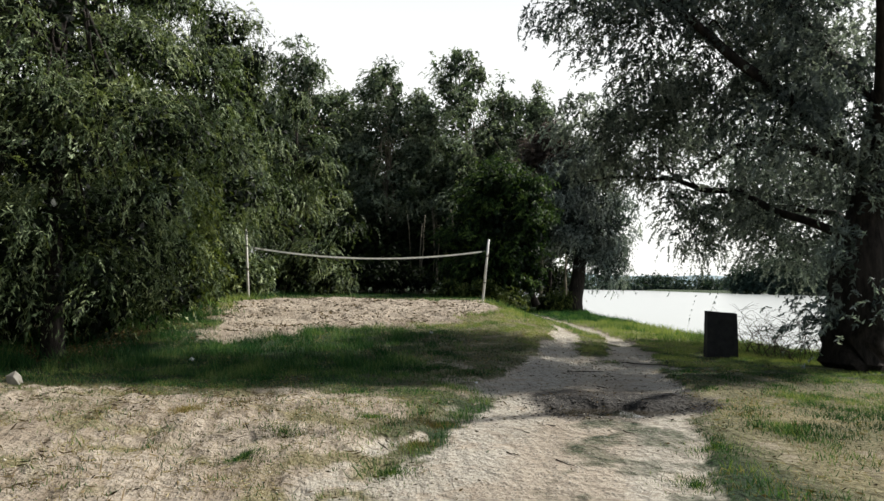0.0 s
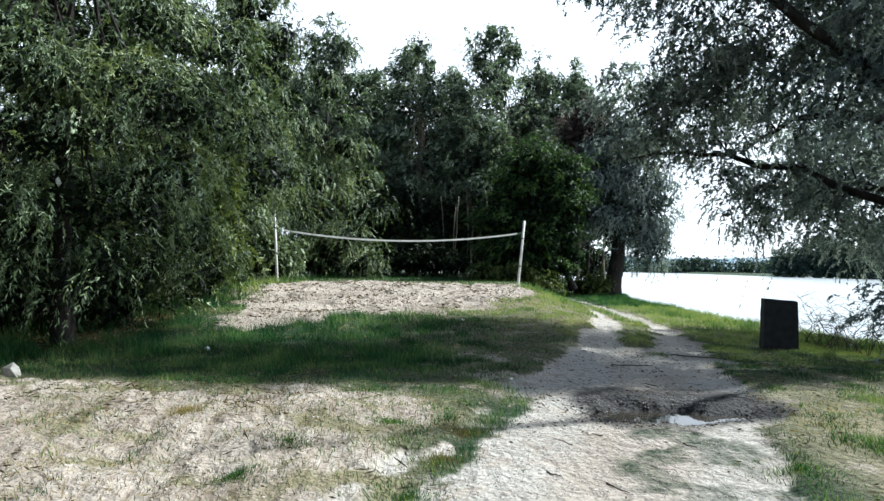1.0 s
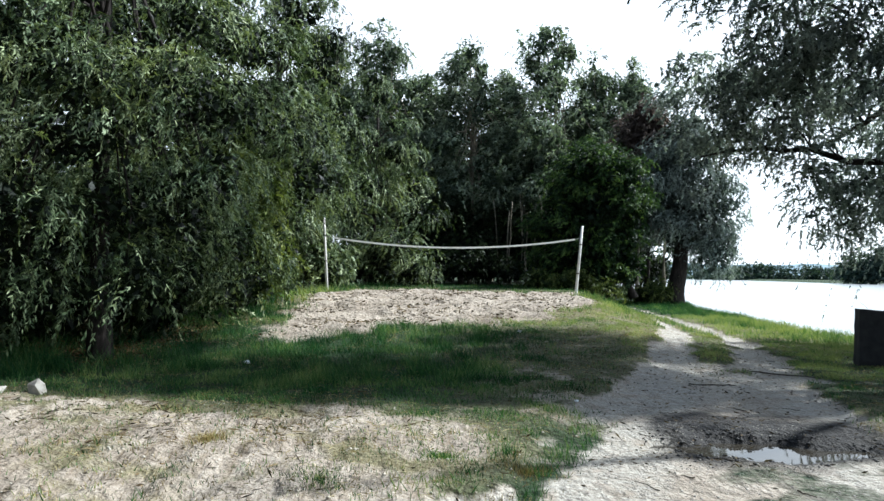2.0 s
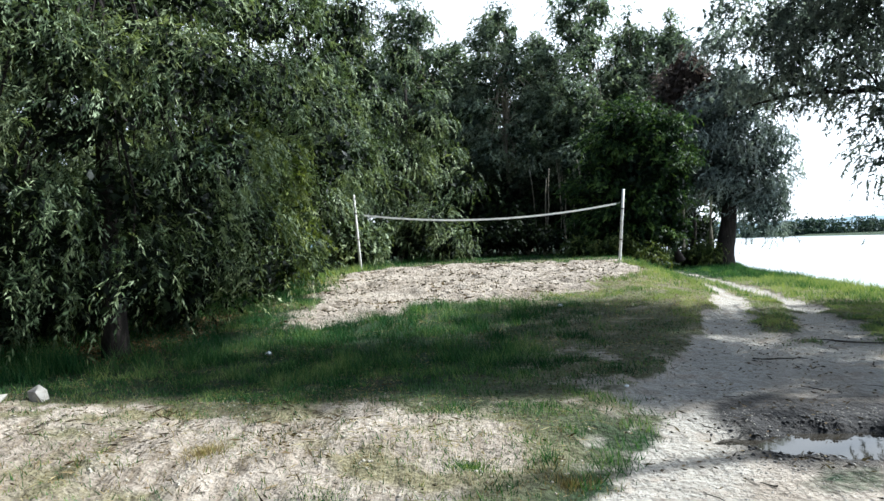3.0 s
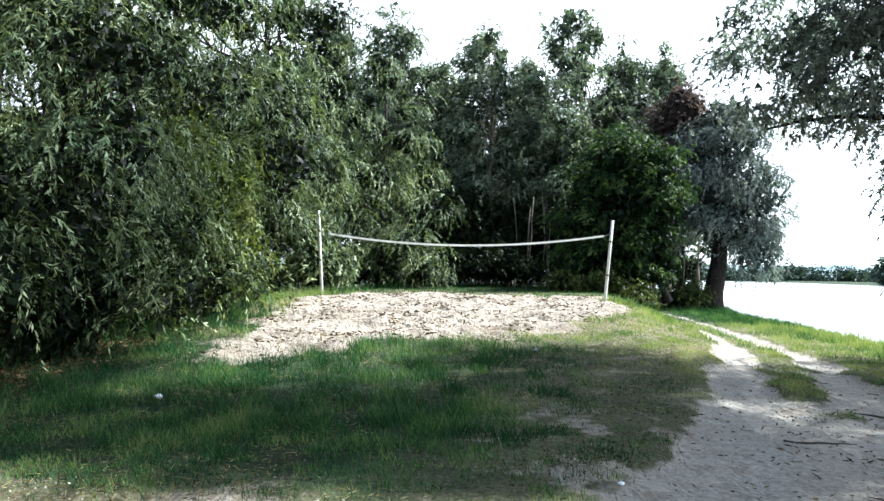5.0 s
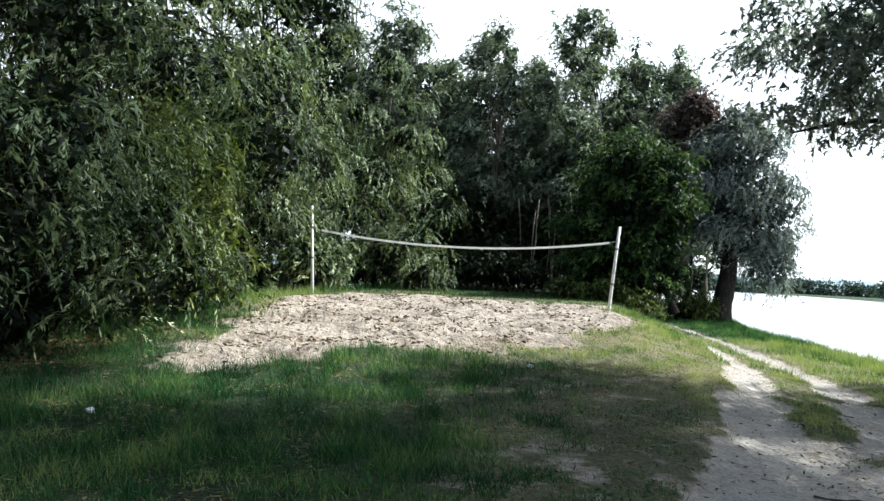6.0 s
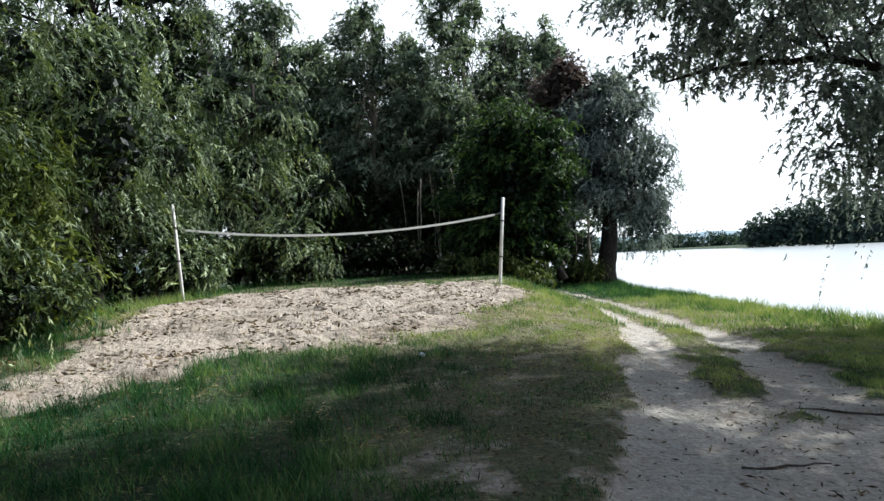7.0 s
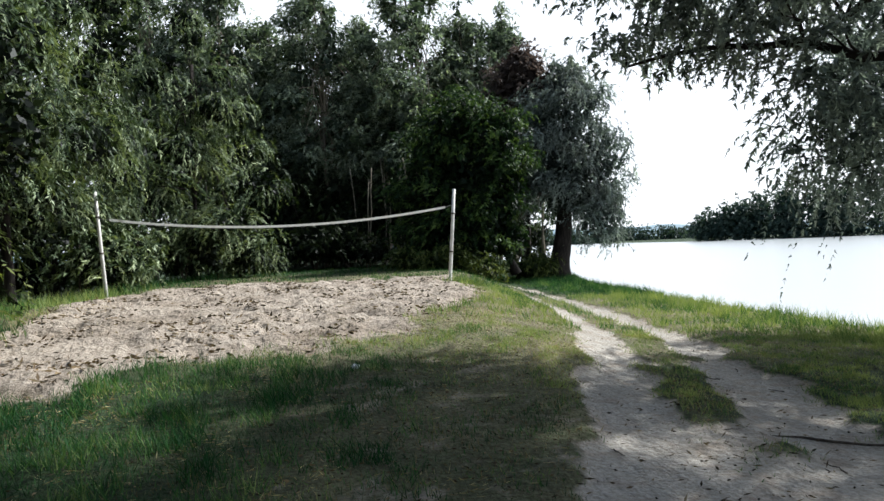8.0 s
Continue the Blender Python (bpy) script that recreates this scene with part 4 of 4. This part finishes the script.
stick("fallen_branch", 4.0, 13.7, 1.5, 0.018, -40, "long thin dark branch lying on the track's edge")
stick("fallen_branch", 2.55, 12.1, 0.7, 0.014, 2, "dark fallen branch lying across the track")


rng = np.random.RandomState(33)
for i in range(26):
    y = 5 + 12 * rng.rand()
    x = float(track_x(y)) + 2.2 * (rng.rand() - 0.5)
    if float(puddle(x, y)) < -0.1:
        stick("twig", x, y, 0.1 + 0.22 * rng.rand(), 0.003 + 0.005 * rng.rand(), 360 * rng.rand(), "thin dry twig lying on the track", TWIG, "twigs on the track")


def stone(x, y, r, seed, mat, label, name="stone", flat=0.6):
    bm = bmesh.new()
    bmesh.ops.create_icosphere(bm, subdivisions=1 if name == "stone" else 2, radius=r)
    o = Vector((seed * 3.1, 0, 0))
    for v in bm.verts:
        v.co *= 1 + 0.6 * noise.noise(v.co / r * 0.9 + o)
        v.co.z *= flat
    ob = part(name, bm, mat)
    ob.matrix_basis = pose(x, y, float(height(x, y)) + r * flat * 0.45)
    return tagged(ob, label, name.replace("_", " "))


stone(-6.4, 9.5, 0.12, 1, STONE, "pale upright lump of stone at the grass edge", "stone", 1.0)
stone(-6.85, 9.35, 0.14, 7, STONE, "pale flat lump of stone at the grass edge", "stone", 0.5)
stone(-0.28, 16.8, 0.055, 3, PAPER, "white scrap of litter in the grass", "litter", 0.7)
stone(0.35, 10.2, 0.028, 4, PAPER, "small white scrap of litter in the grass", "litter", 0.5)
stone(-4.9, 12.6, 0.05, 5, PAPER, "white scrap of litter in tall grass", "litter", 0.7)


def dry_brush():
    rng = np.random.RandomState(66)
    x0, y0 = 8.6, 16.2
    t = thing("dry_brush", x0, y0, float(height(x0, y0)), "tangle of bare dry branches at the river bank", "brush")
    for k in range(80):
        bm = bmesh.new()
        a = (0.9 * min(1.6, max(-0.7, rng.normal())) - 0.1, 0.8 * min(1.6, max(-1.6, rng.normal())) - 0.5, 0)
        e = (a[0] + 0.9 * min(1.2, max(-0.6, rng.normal())) - 0.1, a[1] + 0.6 * min(1.2, max(-1.2, rng.normal())), 0.35 + 0.8 * rng.rand())
        pts = curve_points(a, e, 0.15, 0.05, rng, 6)
        tube(bm, pts, [0.009 - 0.0013 * i for i in range(6)], 4)
        for q in range(4):
            p = pts[rng.randint(2, 6)]
            tube(bm, curve_points(p, (p[0] + rng.normal() * 0.35, p[1] + rng.normal() * 0.25, p[2] + 0.3 * rng.rand()), 0.03, 0.02, rng, 4), [0.004, 0.0035, 0.003, 0.002], 4)
        part("branch", bm, TWIG, t)
    return t


dry_brush()
stick("bare_branch", 7.9, 13.2, 2.2, 0.02, -15, "long pale bare branch lying against the bank", BARK_PALE)


# ---- grass and litter on the ground ----
def scatter(n, seed, box):
    rng = np.random.RandomState(seed)
    return rng, box[0] + (box[1] - box[0]) * rng.rand(n), box[2] + (box[3] - box[2]) * rng.rand(n)


def bare(x, y):
    return np.maximum.reduce([court(x, y), track(x, y), step(-0.7, -0.3, puddle(x, y))])


def grass(name, n, seed, box, chance, tall, width, mat, label):
    rng, x, y = scatter(n, seed, box)
    keep = rng.rand(n) < chance(x, y)
    x, y = x[keep], y[keep]
    z = height(x, y)
    h = tall(x, y) * (0.5 + rng.rand(len(x))) * (0.5 + 1.1 * vnoise(x, y, 3.6, 93))
    D = np.stack([rng.normal(size=len(x)) * 0.45 - 0.1, rng.normal(size=len(x)) * 0.45, np.ones(len(x))], -1)
    # the last term lightens blades on the sunlit ground: sunshine painted into the tint
    tint = np.clip(0.1 + 0.45 * rng.rand(len(x)) + 0.5 * (fbm(x, y, 0.8, 91) - 0.4) + 0.4 * (vnoise(x, y, 2.3, 94) - 0.5) + 0.35 * step(15, 19, y + 0.8 * x) * step(32, 29, y), 0, 1)
    me = leaf_quads(name, np.stack([x, y, z - 0.01], -1), D, rng, h, width * (0.7 + 0.6 * rng.rand(len(x))), tint, True)
    return tagged(part(name, me, mat), label, "grass", kind="stuff")


def under_trees(x, y):
    """The shaded bare strip beneath the willows."""
    return step(-6.5, -7.3, x + 0.8 * (fbm(x, y, 1.2, 74) - 0.5)) * step(11.3, 12.2, y) * step(19, 17, y)


def meadow_chance(x, y):
    c = (1 - bare(x, y)) * (1 - 0.93 * sand_field(x, y)) * (x < bank_x(y) + 0.3)
    worn = step(0.35, 0.6, fbm(x, y, 0.9, 61) + 0.1 * (y > 12))
    dull = 1 - 0.35 * step(-1.5, 0.5, x) * step(3.5, 1.5, x) * step(19, 15, y)
    right = 1 - 0.85 * step(2, 3, x) * step(13, 10, y) * step(0.4, 0.6, fbm(x, y, 1.1, 64))
    c = c * (1 - 0.85 * under_trees(x, y))
    clump = 0.4 + 1.0 * step(0.42, 0.6, vnoise(x, y, 3.6, 93))
    patch = 0.16 * sand_field(x, y) * step(0.56, 0.44, fbm(x, y, 2.4, 66))
    return np.clip(np.maximum(c * (0.3 + 0.7 * np.maximum(1 - worn, step(1.0, 1.8, x - track_x(y)) * step(13, 16, y))) * dull * right * clump * 1.2, np.maximum(patch, 0.2 * verge(x, y) * (0.3 + clump))), 0, 1)


def meadow_tall(x, y):
    lush = step(10, 12, y) * step(20, 17, y) * step(1.0, -1.5, x) * (0.4 + 1.2 * fbm(x, y, 1.3, 92))
    edge = step(-6.3, -7.6, x) * step(9, 11, y)
    shore = step(-3.2, -0.6, x - bank_x(y)) * step(12, 15, y)
    return 0.055 + 0.085 * lush + 0.04 * verge(x, y) + 0.16 * edge + 0.1 * shore


grass("grass", 560000, 600, (-10.5, 10.3, 3.5, 20), meadow_chance, meadow_tall, 0.009, GRASS, "short green and worn grass over the riverside clearing")
grass("grass", 190000, 601, (-11.5, 10.6, 20, 46), lambda x, y: np.clip(meadow_chance(x, y) * 1.3 * (1 - 0.75 * step(30.5, 32, y) * (x < 6)), 0, 1), lambda x, y: 0.05 + meadow_tall(x, y), 0.018, GRASS, "green grass round the sand court and along the bank")
grass("dry_grass", 110000, 602, (-9, 9, 3.0, 24), lambda x, y: np.clip((1 - court(x, y)) * (1 - track(x, y)) * np.maximum(step(0.45, 0.62, fbm(x, y, 1.1, 95)) + 0.5 * step(-2, 0, x) * step(4.2, 3, x) * step(9.5, 11, y) * step(20, 17, y), np.maximum(verge(x, y), sand_field(x, y) * step(0.58, 0.46, fbm(x, y, 2.4, 66)))), 0, 1) * 0.8, lambda x, y: 0.05 + 0 * x, 0.007, DRY_GRASS, "thin straw-coloured dry grass on the sand")


def tuft(x, y, r, n, seed, mat, label):
    rng = np.random.RandomState(seed)
    a, q = rng.rand(n) * 6.28, r * 0.55 * np.abs(rng.normal(size=n))
    px, py = x + q * np.cos(a), y + q * np.sin(a)
    P = np.stack([px, py, height(px, py) - 0.01], -1)
    D = np.stack([np.cos(a) * 0.3, np.sin(a) * 0.3, np.ones(n)], -1) + rng.normal(size=(n, 3)) * 0.4
    me = leaf_quads("grass_tuft", P, D, rng, 0.03 + 0.05 * rng.rand(n), np.full(n, 0.005), rng.rand(n) * 0.8)
    return tagged(part("grass_tuft", me, mat), label, "grass tuft", "grass tufts", kind="stuff")


for i, (x, y, r, m) in enumerate(((-2.1, 5.55, 0.22, 0), (-1.95, 6.6, 0.35, 0), (-0.55, 6.3, 0.3, 1), (-0.8, 5.4, 0.3, 0), (-1.1, 7.4, 0.3, 0), (-0.35, 7.2, 0.28, 1), (1.75, 5.0, 0.35, 0), (2.4, 6.1, 0.4, 0), (3.4, 6.6, 0.4, 0), (-3.3, 7.6, 0.25, 1))):
    tuft(x, y, r, 650, 620 + i, DRY_GRASS if m else GRASS, "tuft of dry straw-coloured grass on sand" if m else "small tuft of green grass on sand")


def debris(name, n, seed, box, chance, size, mat, label, category, slim=0.35):
    rng, x, y = scatter(n, seed, box)
    keep = rng.rand(n) < chance(x, y)
    x, y = x[keep], y[keep]
    D = np.stack([rng.normal(size=len(x)), rng.normal(size=len(x)), 0.25 * rng.normal(size=len(x))], -1)
    me = leaf_quads(name, np.stack([x, y, height(x, y) + 0.012], -1), D, rng, size * (0.4 + 1.2 * rng.rand(len(x))), size * slim * (0.6 + 0.8 * rng.rand(len(x))), rng.rand(len(x)))
    return tagged(part(name, me, mat), label, category, kind="stuff")


BROWN = leaf_material("brown_litter", (0.06, 0.03, 0.015), (0.15, 0.085, 0.045), (0.27, 0.17, 0.1), 0.15, 0.7)
DEAD = leaf_material("dead_leaf", (0.035, 0.025, 0.015), (0.09, 0.06, 0.035), (0.2, 0.15, 0.09), 0.1, 0.7)
# court litter, laid thick so its dark leaves also stand for footprint shadows
debris("leaf_litter", 30000, 640, (-8, 4, 12, 32), lambda x, y: 0.9 * court(x, y) * step(0.42, 0.62, fbm(x, y, 1.5, 97)), 0.1, DEAD, "brown dead leaves strewn over the sand court", "leaf litter")
debris("leaf_litter", 9000, 645, (-11, -6.2, 11, 19), under_trees, 0.08, BROWN, "rusty brown fallen leaves on bare earth beneath the willows", "leaf litter", 0.4)
debris("dry_straw", 60000, 642, (-7, 7, 3.5, 24), lambda x, y: (1 - track(x, y)) * (1 - 0.8 * court(x, y)) * step(0.4, 0.65, fbm(x, y, 1.4, 98)), 0.085, DRY_GRASS, "flattened dry straw strewn through worn grass", "straw", 0.07)
debris("leaf_litter", 18000, 641, (-8, 7, 3, 20), lambda x, y: np.maximum(0.3 - 0.3 * track(x, y) + 0.5 * step(-2, 0, x) * step(4.2, 3, x) * step(9.5, 11, y) * (1 - track(x, y)), 0.1) * (1 - court(x, y)), 0.045, DEAD, "brown dead leaves and bits strewn over track and grass", "leaf litter")

debris("twig_litter", 6000, 644, (-7.5, 0.8, 3.5, 10.5), lambda x, y: sand_field(x, y) * step(0.45, 0.62, fbm(x * 1.8 + 0.3 * y, y * 0.7, 1.3, 73)), 0.11, DEAD, "dark broken twigs and straw bits over the churned sand", "litter", 0.13)
debris("track_litter", 9000, 643, (-0.5, 5.5, 7.5, 16), lambda x, y: 0.6 * step(0.75, 0.2, np.abs(x - track_x(y))) * step(0.4, 0.62, fbm(x, y, 2.0, 99)) + 0.12, 0.06, DEAD, "dark leaf bits and bark along the shaded track", "leaf litter", 0.25)


def pebbles(name, x, y, r, rng, mat, label):
    """Small rough stones or clods of radius r, half sunk at x, y."""
    n = len(x)
    base = np.array(((1, 0, 0), (0, 1, 0), (-1, 0, 0), (0, -1, 0), (0, 0, 0.7), (0, 0, -0.7)), float)
    a = rng.rand(n) * 6.28
    c, q = np.cos(a)[:, None], np.sin(a)[:, None]
    V = base[None] * r[:, None, None] * (0.7 + 0.6 * rng.rand(n, 6, 1))
    V = np.stack([V[..., 0] * c - V[..., 1] * q, V[..., 0] * q + V[..., 1] * c, V[..., 2]], -1)
    V = V + np.stack([x, y, height(x, y)], -1)[:, None]
    tri = np.array(((0, 1, 4), (1, 2, 4), (2, 3, 4), (3, 0, 4), (1, 0, 5), (2, 1, 5), (3, 2, 5), (0, 3, 5)))
    F = (np.arange(n)[:, None, None] * 6 + tri[None]).reshape(-1, 3)
    return tagged(part(name, mesh_from(name, V.reshape(-1, 3), F, 3), mat), label, name.replace("_", " "), kind="stuff")


CLOD = plain("sand_clod", (0.27, 0.23, 0.17), (0.5, 0.46, 0.38), 9, 0.95, 0, 0.5)
MUD = plain("mud_clod", (0.012, 0.011, 0.01), (0.045, 0.04, 0.035), 14, 0.8, 0, 0.5)
rng = np.random.RandomState(650)
py = 3.5 + 6.0 * rng.rand(2600)
pebbles("gravel", track_x(py) + 2.2 * (rng.rand(2600) - 0.5), py, 0.004 + 0.011 * rng.rand(2600) ** 2, rng, STONE, "fine pale gravel strewn on the sandy track")
rng, px, py = scatter(9000, 651, (-7.5, 0.5, 3.6, 10.5))
on = rng.rand(len(px)) < sand_field(px, py) * step(0.4, 0.6, fbm(px, py, 1.6, 96))
pebbles("sand_clods", px[on], py[on], 0.004 + 0.016 * rng.rand(int(on.sum())) ** 2, rng, CLOD, "loose pale sand clods over the churned ground")
rng, px, py = scatter(2600, 652, (0.2, 3.6, 7.4, 10.2))
rim = puddle(px, py)
on = rng.rand(len(px)) < step(-0.6, -0.1, rim) * step(0.35, 0.05, rim) * step(0.8, 1.2, px)
pebbles("mud_clods", px[on], py[on], 0.008 + 0.02 * rng.rand(int(on.sum())) ** 2, rng, MUD, "dark wet clods of mud round the puddle")


# pale long grass at the foot of the post
def post_grass():
    rng = np.random.RandomState(680)
    n = 260
    px, py = 2.5 + 0.35 * rng.normal(size=n), 27.5 + 0.25 * rng.normal(size=n)
    D = np.stack([rng.normal(size=n) * 0.7 + 0.4, rng.normal(size=n) * 0.4, np.ones(n) * 0.8], -1)
    me = leaf_quads("grass_tuft", np.stack([px, py, height(px, py) - 0.01], -1), D, rng, 0.15 + 0.3 * rng.rand(n), np.full(n, 0.02), 0.4 + 0.6 * rng.rand(n))
    return tagged(part("grass_tuft", me, GRASS), "pale long grass leaning at the post's foot", "grass tuft", "grass tufts", kind="stuff")


post_grass()
